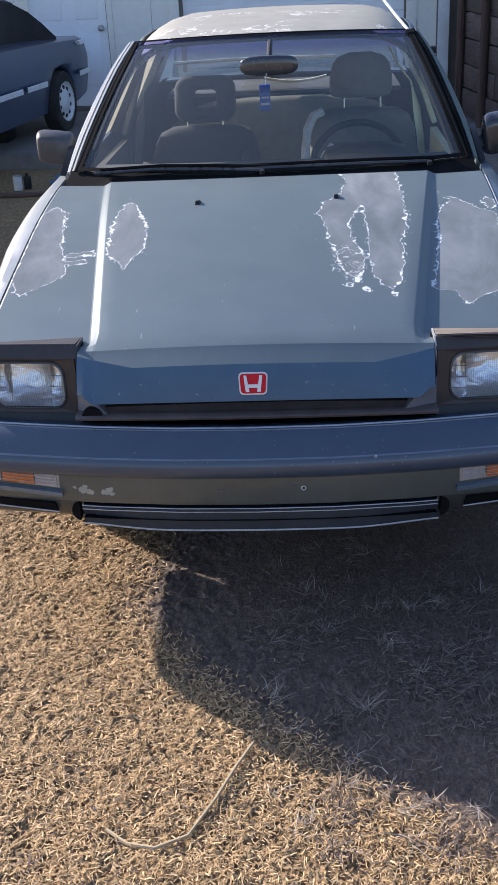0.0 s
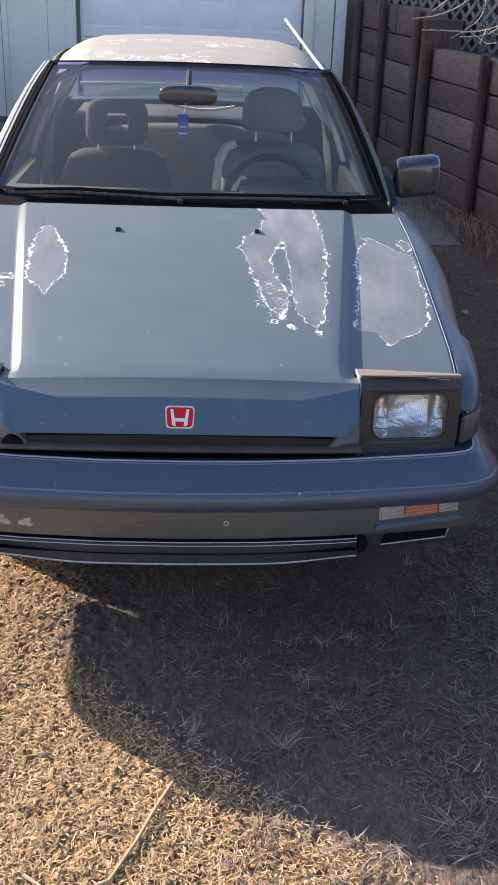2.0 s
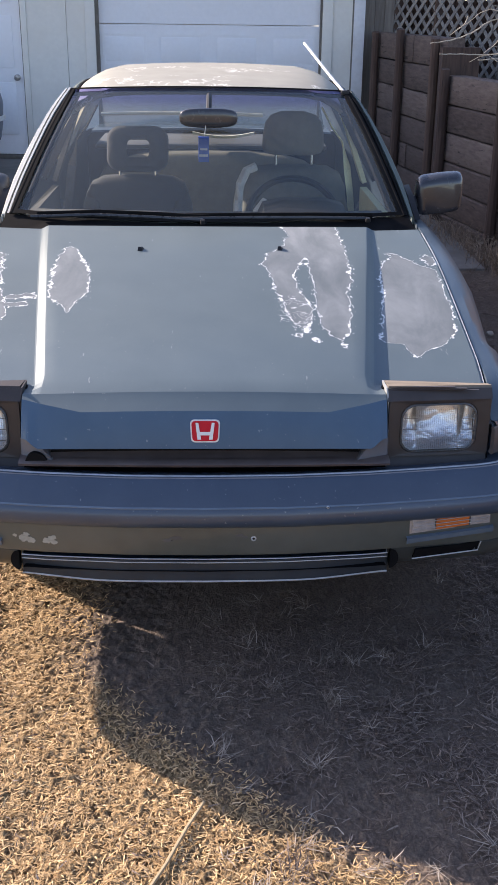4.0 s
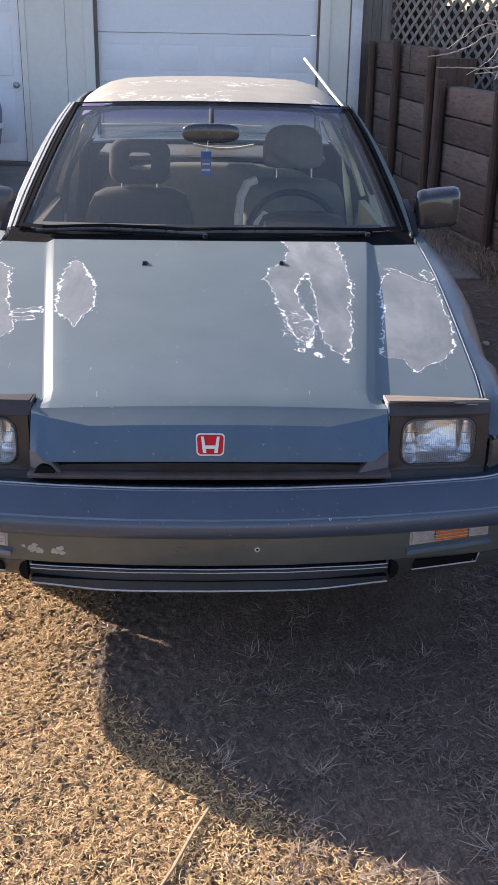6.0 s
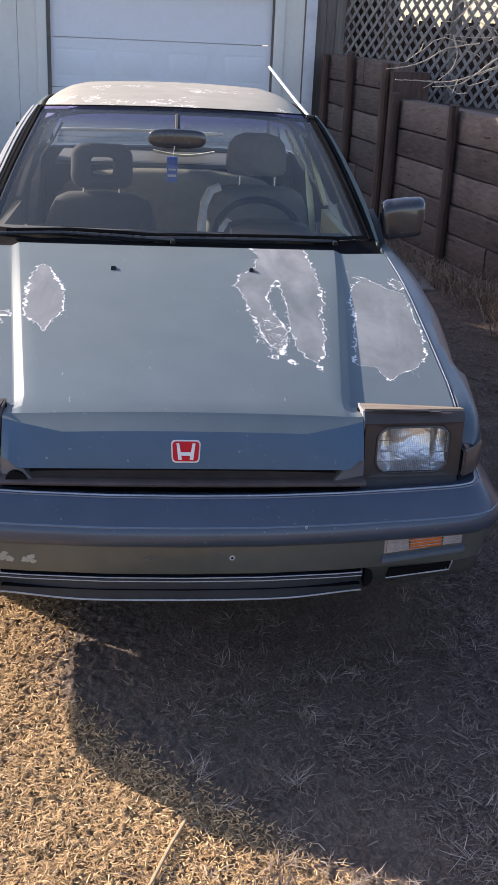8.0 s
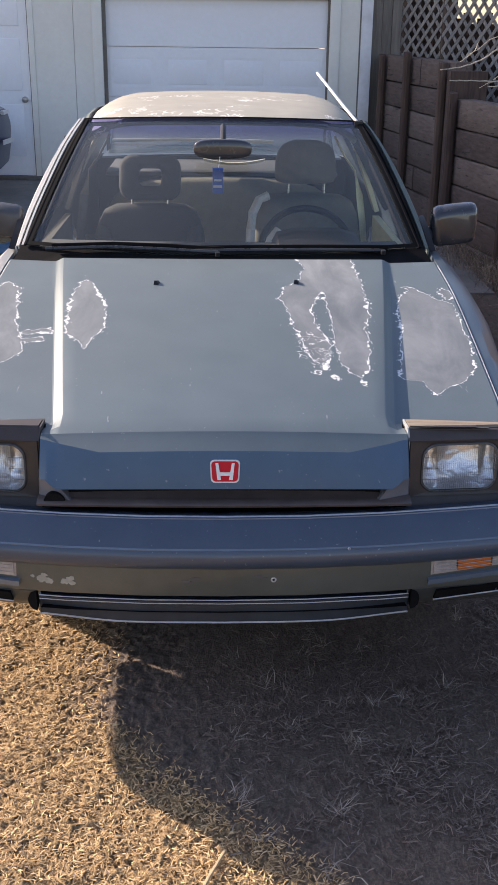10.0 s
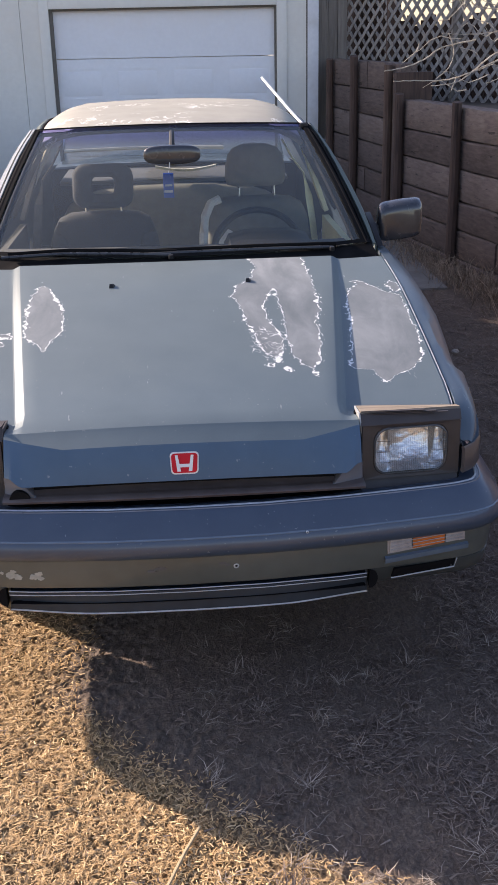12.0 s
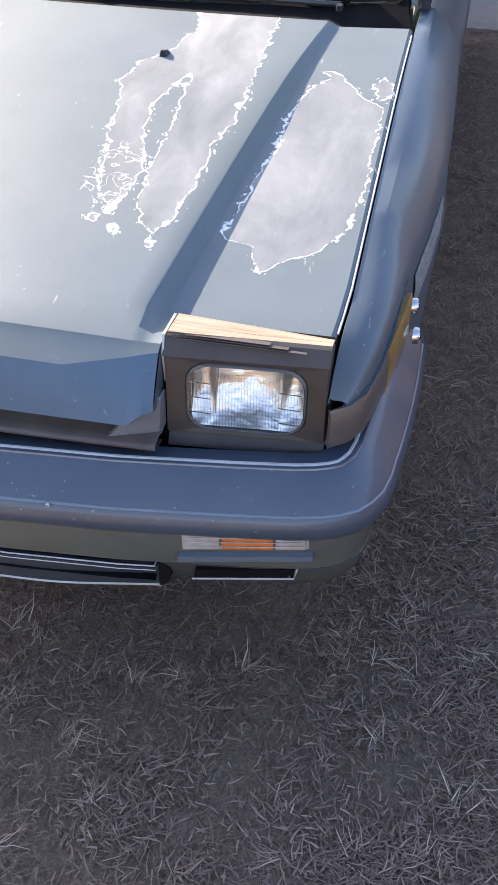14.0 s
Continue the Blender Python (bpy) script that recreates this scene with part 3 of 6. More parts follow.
        loft([[(s * 0.535, 0.030, 0.366), (s * 0.705, 0.064, 0.372), (s * 0.702, 0.066, 0.346), (s * 0.530, 0.034, 0.339)],
              [(s * 0.535, 0.004, 0.366), (s * 0.705, 0.037, 0.372), (s * 0.702, 0.043, 0.346), (s * 0.530, 0.011, 0.339)]], True, True, b)
        part("duct_slot", b, M_RUBBER, bumper)
        part("duct_edge", tube([(s * 0.528, 0.010, 0.338), (s * 0.704, 0.042, 0.345), (s * 0.709, 0.037, 0.373)], 0.0018, 6), M_PALE_GREY, bumper)
        # turn signal
        sig = part("turn_signal", loft([[(s * 0.510, 0.022, 0.462), (s * 0.724, 0.052, 0.474), (s * 0.728, 0.054, 0.427), (s * 0.512, 0.022, 0.413)],
                                        [(s * 0.513, 0.001, 0.461), (s * 0.724, 0.034, 0.473), (s * 0.727, 0.036, 0.428), (s * 0.515, 0.001, 0.414)]], True, True), M_PALE, bumper, "amber and clear front turn signal")
        for x0, x1, mt in ((0.520, 0.578, M_PALE), (0.582, 0.668, M_AMBER), (0.672, 0.721, M_PALE)):
            f = lambda x: 0.001 + (x - 0.513) * 0.156
            g = lambda x: (x - 0.513) * 0.06
            q = [[(s * x0, f(x0) - d, 0.457 + g(x0) - e), (s * x1, f(x1) - d, 0.457 + g(x1) - e), (s * x1, f(x1) - d, 0.418 + g(x1) + e), (s * x0, f(x0) - d, 0.418 + g(x0) + e)] for d, e in ((0.0, 0), (0.006, 0.002))]
            part("lens", loft(q, True, True), mt, sig, "orange bulb cover" if mt is M_AMBER else "")
        for k in range(3):
            zr = 0.427 + k * 0.0095
            rib = [(s * x, -0.0065 + (x - 0.513) * 0.156, zr + (x - 0.513) * 0.06) for x in (0.522, 0.59, 0.66, 0.719)]
            part("lens_rib", tube(rib, 0.0011, 5), M_PALE, sig)
        part("sill_shelf", loft([[(s * 0.508, 0.010, 0.406), (s * 0.735, 0.046, 0.421), (s * 0.735, 0.052, 0.405), (s * 0.508, 0.014, 0.390)],
                                 [(s * 0.508, -0.010, 0.404), (s * 0.735, 0.026, 0.419), (s * 0.735, 0.030, 0.405), (s * 0.508, -0.006, 0.389)]], True, True), M_SHELF, bumper, "ledge under the turn signal, pale blue for reflected sky")
    for x, z, r0 in ((-0.083, 0.417, 0.0065), (0.120, 0.418, 0.007), (0.30, 0.512, 0.0035)):
        front = -0.044 if z > 0.5 else -0.027
        screw = part("screw", ring((x, front, z), (0, -1, 0), [(0.0001, 0.001), (r0 * 0.5, 0.001), (r0 * 0.55, 0.004), (r0, 0.003), (r0 * 1.1, 0.0)], 14), M_PALE_GREY if x > 0 else M_TRIM, bumper)
        part("screw_hole", disc((x, front - 0.0005, z), (0, -1, 0), r0 * 0.5, 0.002, 10), M_BLACK, screw)
    for n, (cx, cz, q0) in enumerate(((-0.070, 0.421, 0.009), (-0.096, 0.414, 0.007), (0.085, 0.428, 0.007), (0.098, 0.423, 0.005))):
        outline = [(cx + q0 * (1.5 + 0.6 * noise.noise((k, n, 4.0))) * math.cos(k * math.tau / 12), cz + q0 * (0.6 + 0.3 * noise.noise((n, k, 2.0))) * math.sin(k * math.tau / 12)) for k in range(12)]
        part("scuff", loft([[(px, d + (0.45 - pz) * 0.085, pz) for px, pz in outline] for d in (-0.026, -0.0335)], True, True), M_TRIM, band, "dull scuff round the screw")
    # grille in the gap under the nose
    gb = bmesh.new()
    box((-0.385, 0.075, 0.585), (0.385, 0.11, 0.652), 0.0, bm=gb)
    grille = part("grille", gb, M_RUBBER, car, "narrow black grille under the hood edge")
    part("slat", loft([[(x, y + 0.05 * x * x, z) for x in np.linspace(-0.40, 0.40, 9)] for y, z in ((0.098, 0.646), (0.090, 0.628), (0.078, 0.614), (0.064, 0.606), (0.050, 0.6025))]), M_GRILLE, grille, "dark brown curved grille bar")
    part("grille_frame", loft([[(x, y + 0.05 * x * x, z) for x in np.linspace(-0.461, 0.461, 11)] for y, z in ((0.080, 0.600), (0.036, 0.596), (0.030, 0.591), (0.034, 0.584), (0.075, 0.578))]), M_GRILLE, grille, "dark lower shelf of the grille")
    for s in (-1, 1):
        b = loft([[(s * 0.372, 0.085, 0.590), (s * 0.460, 0.12, 0.590), (s * 0.460, 0.12, 0.662), (s * 0.436, 0.09, 0.660), (s * 0.408, 0.085, 0.634)],
                  [(s * 0.372, 0.048, 0.590), (s * 0.461, 0.080, 0.590), (s * 0.461, 0.092, 0.662), (s * 0.436, 0.062, 0.658), (s * 0.408, 0.058, 0.632)]], True, True)
        bmesh.ops.bevel(b, geom=list(b.edges), offset=0.003, segments=1, affect="EDGES")
        part("grille_end", b, M_ENDCAP, grille, "worn grey end piece of the grille")
    # black half-disc stands proud as the shade inside a drain opening
    b = loft([[(-0.418 + 0.027 * math.cos(k * math.pi / 10), y, 0.5905 + 0.026 * math.sin(k * math.pi / 10)) for k in range(11)] for y in (0.066, 0.0475)], True, True)
    part("drain_hole", b, M_RUBBER, grille, "black half-disc painting in a dark opening of the end piece")
    # black filler box added so the gap above the bumper reads dark
    part("dark_gap_filler", box((-0.74, 0.14, 0.45), (0.74, 0.24, 0.556), 0.01), M_RUBBER, car)
    # badge: a silver frame, a red plate and two plain bars
    def on_nose(u, v, lift):
        d, n = Vector((0, 0.285, 0.958)), Vector((0, -0.958, 0.285))
        return Vector((0, 0.0445, 0.677)) + Vector((1, 0, 0)) * u + d * v + n * lift

    def plate(w0, w1, h, lift0, lift1, u0=0.0, v0=0.0):
        def outline(w_top, w_bot, hh, lift):
            pts = []
            c = min(hh * 0.35, 0.012)
            for (sx, sy) in ((1, 1), (-1, 1), (-1, -1), (1, -1)):
                w = w_top if sy > 0 else w_bot
                for a in range(4):
                    ang = {(1, 1): 0, (-1, 1): 90, (-1, -1): 180, (1, -1): 270}[(sx, sy)] + a * 30
                    pts.append(on_nose(u0 + sx * (w - c) + c * math.cos(radians(ang)), v0 + sy * (hh - c) + c * math.sin(radians(ang)), lift))
            return pts
        return loft([outline(w0, w1, h, lift0), outline(w0 * 0.985, w1 * 0.985, h * 0.985, lift1)], True, True)

    badge = part("emblem", plate(0.037, 0.035, 0.0285, -0.004, 0.004), M_WHITE, car, "small red badge in a silver frame")
    part("red_plate", plate(0.0335, 0.0315, 0.0250, 0.003, 0.006), M_RED, badge)
    for s in (-1, 1):
        bar = []
        for lift in (0.005, 0.009):
            bar.append([on_nose(s * 0.0235, 0.0205, lift), on_nose(s * 0.0165, 0.0205, lift), on_nose(s * 0.0095, -0.0205, lift), on_nose(s * 0.0185, -0.0205, lift)])
        part("bar", loft(bar, True, True), M_WHITE, badge)
    part("bar", plate(0.013, 0.012, 0.0042, 0.005, 0.0085, 0, -0.006), M_WHITE, badge)
    # raised headlamps
    for s in (-1, 1):
        m = lambda *p: (p[0] * s, p[1], p[2])
        b = loft([[m(0.462, 0.198, 0.578), m(0.727, 0.220, 0.578), m(0.727, 0.30, 0.578), m(0.462, 0.30, 0.578)],
                  [m(0.462, 0.196, 0.730), m(0.727, 0.218, 0.730), m(0.727, 0.30, 0.730), m(0.462, 0.30, 0.730)]], True, True)
        bmesh.ops.bevel(b, geom=list(b.edges), offset=0.006, segments=2, affect="EDGES")
        pod = part("headlamp_pod", b, M_PODDARK, car, "dark brown pop-up headlamp housing, raised")
        # overhanging lid with a bleached front edge
        lid = [[m(0.458, 0.112, 0.728), m(0.728, 0.136, 0.728), m(0.728, 0.190, 0.728), m(0.458, 0.208, 0.728)],
               [m(0.459, 0.132, 0.754), m(0.728, 0.153, 0.752), m(0.728, 0.190, 0.742), m(0.459, 0.208, 0.744)]]
        part("lid", loft(lid, True, True), M_PODDARK, pod)
        edge = [[m(0.460, 0.1305, 0.7505), m(0.727, 0.1515, 0.7485), m(0.727, 0.192, 0.744), m(0.460, 0.210, 0.744)],
                [m(0.461, 0.137, 0.7600), m(0.727, 0.159, 0.7570), m(0.727, 0.192, 0.7490), m(0.461, 0.210, 0.7510)]]
        part("bleached_edge" if s > 0 else "lid_edge", loft(edge, True, True), M_BLEACH if s > 0 else M_PODDARK, pod, "sun-bleached cracked top edge" if s > 0 else "")
        if s > 0:
            for k in range(3):
                part("layer", box((0.463 + 0.004 * k, 0.1310 + 0.003 * k, 0.7525 + 0.0024 * k), (0.690 - 0.03 * k, 0.1370 + 0.005 * k, 0.7535 + 0.0024 * k)), M_PODDARK, pod)
        b = loft([[m(x, 0.205, 0.753), m(x, 0.130, 0.758), m(x + 0.002, 0.114, 0.728), m(x + 0.003, 0.124, 0.672), m(x + 0.001, 0.150, 0.700)] for x in (0.4545, 0.4585)], True, True)
        part("cheek", b, M_BLEACH_GLARE if s > 0 else M_PODDARK, pod)
        # lamp: silver bowl, rim and ribbed glass
        cx, cy, cz = 0.5945, 0.128, 0.652

        def rr(w, h, y, r=0.036):
            pts = []
            for qx, qz, a0 in ((1, 1, 0), (-1, 1, 90), (-1, -1, 180), (1, -1, 270)):
                for k in range(5):
                    a = radians(a0 + k * 22.5)
                    x = qx * (w - r) + r * math.cos(a)
                    pts.append(m(cx + x, y + x * 0.088, cz + qz * (h - r) + r * math.sin(a)))
            return pts

        part("bezel", loft([rr(0.1325, 0.0762, cy + 0.074, 0.004), rr(0.1325, 0.0762, cy - 0.001, 0.004), rr(0.1315, 0.0755, cy - 0.003, 0.004), rr(0.101, 0.067, cy + 0.0005), rr(0.099, 0.065, cy + 0.003), rr(0.099, 0.065, cy + 0.070)], True), M_PODDARK, pod, "dark brown face of the lamp housing")
        lamp = part("headlamp", loft([rr(0.099, 0.065, cy + 0.02), rr(0.099, 0.065, cy - 0.001), rr(0.097, 0.063, cy - 0.004), rr(0.095, 0.061, cy - 0.002)], True), M_TRIM, pod, "rectangular glass sealed-beam headlamp")
        # reflector: a deep barrel in the middle, shallower dished wells at both sides
        for x0, x1, deep in ((-0.094, -0.0545, 0.042), (-0.0542, 0.0542, 0.048), (0.0545, 0.094, 0.042)):
            bowl = []
            for k in range(11):
                z = -0.0605 + 0.121 * k / 10
                row = []
                for j in range(9):
                    u = j / 4 - 1
                    x = (x0 + x1) / 2 + (x1 - x0) / 2 * u
                    dep = 0.003 + deep * (1 - ((z - 0.040) / 0.1005) ** 2) * (1 - 0.25 * u * u)
                    row.append(m(cx + x, cy + dep + x * 0.088, cz + z))
                bowl.append(row)
            refl = part("reflector", thick(loft(bowl), 0.001), M_BOWL, lamp, angle=60)
        part("lamp_back", loft([rr(0.0955, 0.0615, cy + 0.058), rr(0.0955, 0.0615, cy + 0.062)], True, True), M_BOWL, lamp)
        for e in (-1, 1):
            for dz in (-0.030, 0.0, 0.030):
                part("lens_line", box(m(cx + e * 0.075 - 0.018, cy - 0.0120, cz + dz - 0.0006), m(cx + e * 0.075 + 0.018, cy - 0.0105, cz + dz + 0.0006)), M_TRIM, lamp)
        face = [rr(0.0955 * (1 - q), 0.0625 * (1 - q), cy - 0.006 - 0.007 * (1 - (1 - q) ** 2), 0.036 * (1 - q) + 0.0005) for q in (0, 0.12, 0.35, 0.6, 0.85, 0.97)]
        lens = part("glass", loft(face, True, True), M_LENS, lamp)
        lens.visible_shadow = False
        for k in range(-17, 18):
            x = k * 0.0051
            if abs(x) < 0.088:
                part("flute", box(m(cx + x - 0.0004, cy - 0.0142 + x * 0.088, cz - (0.056 if abs(k) < 13 else 0.040)), m(cx + x + 0.0004, cy - 0.0125 + x * 0.088, cz + (0.056 if abs(k) < 13 else 0.040))), M_LENS, lamp)
        part("pod_skirt", loft([[m(0.463, 0.128, 0.579), m(0.727, 0.150, 0.579), m(0.727, 0.19, 0.579), m(0.463, 0.17, 0.579)], [m(0.463, 0.112, 0.548), m(0.727, 0.135, 0.548), m(0.727, 0.19, 0.548), m(0.463, 0.17, 0.548)]], True, True), M_PODDARK, pod)
        for x, z in ((-0.117, 0.0), (0.115, -0.01)):
            part("adjuster", disc(m(cx + x, cy + 0.006 + x * 0.088, cz + z), (0, -1, 0), 0.005, 0.006, 8), M_BLACK, pod)
        # corner marker lamp that wraps to the side, amber at its end
        path = [(0.735, 0.122), (0.765, 0.138), (0.788, 0.170), (0.802, 0.23), (0.811, 0.283)]
        rws = []
        for off, z in ((0.0, 0.580), (-0.004, 0.59), (-0.004, 0.648), (0.0, 0.656)):
            rws.append([m(p[0] - off * 0.7, p[1] + off * 0.7, z + 0.02 * i / 4) for i, p in enumerate(path)])
        marker = part("corner_marker", thick(loft(rws), 0.012), M_SMOKE, car, "dull clear corner lamp with an amber end")
        rws = []
        for z in (0.592, 0.60, 0.676, 0.684):
            rws.append([m(x + (0.003 if 0.595 < z < 0.678 else 0), y, z + k * 0.012) for k, (x, y) in enumerate(((0.812, 0.285), (0.823, 0.36), (0.834, 0.45)))])
        part("amber_end", thick(loft(rws), 0.01), M_SIDEAMBER, marker)
        # front wing
        rows = []
        for y in (0.142, 0.165, 0.20, 0.25, 0.32, 0.45, 0.55, 0.60, 0.652, 0.665, 0.69, 0.78, 0.93, 1.08, 1.18, 1.26, 1.40, 1.50):
            zt = hood_z(0.737, max(y, 0.24)) - 0.006
            if y < 0.3:
                zt = lerp(y, [0.142, 0.165, 0.20, 0.25, 0.32], [0.668, 0.695, 0.725, 0.745, zt])
            w = lerp(y, WING_Y, WING_X)
            arch = 0.30 + math.sqrt(max(0.312 ** 2 - (y - 0.962) ** 2, 0)) if abs(y - 0.962) < 0.312 else 0.30
            low = max(arch, 0.30) if y > 0.55 else lerp(y, [0.142, 0.29, 0.43, 0.50, 0.55], [0.652, 0.680, 0.706, 0.70, 0.30])
            x0 = lerp(y, [0.142, 0.25, 0.32, 1.5], [0.727, 0.7335, 0.7358, 0.7435])
            mid = zt - 0.12 if zt - 0.12 > low + 0.02 else low + (zt - low) * 0.5
            rows.append([m(x0, y, zt - 0.012), m(x0 + 0.003, y, zt), m(x0 + (w - x0) * 0.30, y, zt - 0.003), m(x0 + (w - x0) * 0.62, y, zt - (zt - mid) * 0.30),
                         m(x0 + (w - x0) * 0.86, y, zt - (zt - mid) * 0.68), m(w - 0.004, y, mid), m(w, y, max(low, min(0.62, mid - 0.01)) if mid > 0.63 else low + (mid - low) * 0.5),
                         m(w + (0.006 if 0.58 < y < 1.28 else 0), y, low + 0.004), m(w - 0.012, y, low)])
        part("fender", thick(loft(rows), 0.004), M_FENDER if s > 0 else M_WING_GLARE, car, "blue-grey front fender with a scraped arch" if s > 0 else "front fender painted paler for sun glare")
        for (bx, by, bz) in ((0.843, 0.535, 0.632), (0.853, 0.505, 0.585)):
            bolt = part("bolt", ring(m(bx, by, bz), (s, 0, 0), [(0.0001, 0.006), (0.006, 0.006), (0.0065, 0.004), (0.015, 0.004), (0.017, 0.001), (0.017, -0.008)], 16), M_CHROME, car, "bright added bolt and washer")
            part("bolt_head", disc(m(bx + 0.004, by, bz), (s, 0, 0), 0.006, 0.004, 8), M_BLACK, bolt)
        if s > 0:
            # bare patch on the swelling of the arch, rubbed through to grey primer
            rub = [[m(lerp(y, WING_Y, WING_X) + 0.0035 - dx, y, zz + 0.06 * (y - 0.57) * (zz > 0.63)) for y in np.linspace(0.57, 0.90, 10)] for dx, zz in ((0.003, 0.680), (0.0, 0.655), (0.0, 0.625), (0.001, 0.60))]
            part("scrape", thick(loft(rub), 0.002), M_RUB, car, "pale grey patch where the arch has rubbed bare")
    return car


def screen_pt(u, v):
    """A point of the windscreen: u from -1 to 1 across, v from 0 at the foot to 1 at the top."""
    x0, x1 = 0.700 * u, 0.553 * u
    y0, y1 = 1.315 + 0.095 * u * u, 2.055 + 0.045 * u * u
    z0, z1 = 0.940 + 0.012 * u * u, 1.338 - 0.014 * u * u
    b = 0.018 * math.sin(math.pi * v)
    return (x0 + (x1 - x0) * v, y0 + (y1 - y0) * v - b * 0.5, z0 + (z1 - z0) * v + b * 0.85)


def roof_pt(u, y):
    w = soft(y, [2.05, 2.4, 2.9, 3.35, 3.5], [0.545, 0.572, 0.582, 0.565, 0.555])
    top = soft(y, [2.05, 2.2, 2.5, 2.9, 3.3, 3.5], [1.342, 1.358, 1.380, 1.388, 1.372, 1.350])
    a = abs(u)
    drop = 0.026 * a ** 2 + 0.058 * max(a - 0.72, 0) ** 2 / 0.0784
    return (w * u, y + 0.045 * u * u * (1 if y < 2.2 else 0), top - drop)


def build_cabin(car):
    # cowl below the glass
    rows = []
    for d, dz in ((-0.012, -0.012), (0.0, -0.006), (0.03, -0.012)):
        rows.append([(0.735 * u, hood_rear(0.735 * u) + d + 0.006, hood_z(0.735 * u, hood_rear(0.735 * u)) + dz - 0.004 * abs(u)) for u in np.linspace(-1, 1, 21)])
    rows.append([Vector(screen_pt(u, 0)) * 1.0 + Vector((0.02 * u, -0.012, -0.010)) for u in np.linspace(-1, 1, 21)])
    rows.append([Vector(screen_pt(u, 0.02)) + Vector((0.02 * u, 0, -0.006)) for u in np.linspace(-1, 1, 21)])
    part("cowl", thick(loft(rows), 0.01), M_RUBBER, car, "black plastic cowl under the windshield")
    # windshield and its black border
    us, vs = np.linspace(-1, 1, 17), np.linspace(0, 1, 9)
    glass_ob = part("windshield", loft([[screen_pt(u, v) for u in us] for v in vs]), M_SCREEN, car, "dusty windshield with a blue shade band")
    glass_ob.visible_shadow = False
    seal = bmesh.new()
    edge = [screen_pt(-1, v) for v in vs] + [screen_pt(u, 1) for u in us[1:]] + [screen_pt(1, v) for v in reversed(vs[:-1])]
    tube([Vector(p) + Vector((0, -0.004, 0.003)) for p in edge], 0.006, 6, seal, flat=0.6)
    part("windshield_seal", seal, M_RUBBER, car)
    border = bmesh.new()
    lift = Vector((0, -0.003, 0.006))
    for us2, vs2 in ((np.linspace(-1, 1, 17), (0.0, 0.012, 0.024)), (np.linspace(-1, 1, 17), (0.984, 1.0)), ((0.972, 1.0), np.linspace(0, 1, 9)), ((-1.0, -0.972), np.linspace(0, 1, 9))):
        loft([[Vector(screen_pt(u, v)) + lift for u in us2] for v in vs2], bm=border)
    part("glass_border", border, M_RUBBER, glass_ob, "black border round the windshield")
    part("roof_lining_edge", tube([Vector(screen_pt(u, 0.985)) + Vector((0, 0.02, -0.014)) for u in us], 0.009, 6), M_RUBBER, car)
    # roof
    ys = [2.052, 2.062, 2.09, 2.2, 2.35, 2.5, 2.7, 2.9, 3.1, 3.3, 3.42]
    ru = [-1, -0.97, -0.92, -0.85, -0.72, -0.5, -0.25, 0, 0.25, 0.5, 0.72, 0.85, 0.92, 0.97, 1]
    rf = []
    for i, y in enumerate(ys):
        rf.append([Vector(roof_pt(u, y)) - Vector((0, 0, 0.012 if i == 0 else 0)) for u in ru])
    part("roof", thick(loft(rf), 0.02), M_ROOF, car, "bleached roof with flaking clear coat")
    part("headliner", loft([[Vector(roof_pt(u * 0.96, y)) - Vector((0, 0, 0.035)) for u in ru[1:-1]] for y in (2.09, 2.5, 2.9, 3.3)]), M_OLIVE, car)
    for s in (-1, 1):
        m = lambda *p: (p[0] * s, p[1], p[2])
        # windshield pillar: painted outer face, drip moulding, both glare-paled at left, dark inner face
        foot, top = Vector((0.690, 1.415, 0.940)), Vector((0.548, 2.100, 1.318))
        rows, blackband, ridge, inn = [], [], [], []
        for k in range(9):
            v = k / 8
            p = foot.lerp(top, v) + Vector((0, -0.006, 0.014)) * math.sin(math.pi * v)
            bw, fw = soft(v, [0, 0.15, 0.45, 0.87, 1], [0.016, 0.021, 0.022, 0.016, 0.006]), soft(v, [0, 0.25, 0.5, 0.8, 1], [0.014, 0.022, 0.022, 0.016, 0.008])
            at = lambda q, dz: m(p.x + q, p.y + 0.45 * q - 0.006, p.z + dz)
            blackband.append([at(-0.012, 0.006), at(0.0, 0.010), at(bw * 0.5, 0.013), at(bw, 0.008), at(bw + 0.012, 0.004), at(bw + 0.022, 0.000)])
            ridge.append([at(bw, 0.007), at(bw + 0.001, 0.014), at(bw + 0.009, 0.014), at(bw + 0.011, 0.005)])
            rows.append([at(bw + 0.017, -0.002), at(bw + 0.018, 0.010), at(bw + 0.020 + fw * 0.6, 0.009), at(bw + 0.020 + fw, -0.002), at(bw + 0.014 + fw, -0.03)])
            inn.append([m(p.x - 0.02, p.y + 0.01, p.z - 0.012), m(p.x + 0.01, p.y + 0.06, p.z - 0.03), m(p.x + 0.03, p.y + 0.07, p.z - 0.03)])
        pil = part("windshield_pillar", thick(loft(rows), 0.006), M_BLEACH_GLARE if s < 0 else M_PILLAR, car)
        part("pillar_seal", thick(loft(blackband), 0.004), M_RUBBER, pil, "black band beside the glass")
        # moulding pale on the sunlit side, black on the shaded one
        part("drip_moulding", thick(loft(ridge), 0.003), M_BLEACH_GLARE if s < 0 else M_RUBBER, pil)
        part("pillar_trim", thick(loft(inn), 0.01), M_RUBBER, pil)
        # side rail over the doors
        rail = [Vector(m(*roof_pt(1, y))) + Vector((0.010 * s, 0, -0.014)) for y in (2.09, 2.3, 2.6, 2.9, 3.2, 3.42)]
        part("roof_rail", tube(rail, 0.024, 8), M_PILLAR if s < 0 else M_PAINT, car)
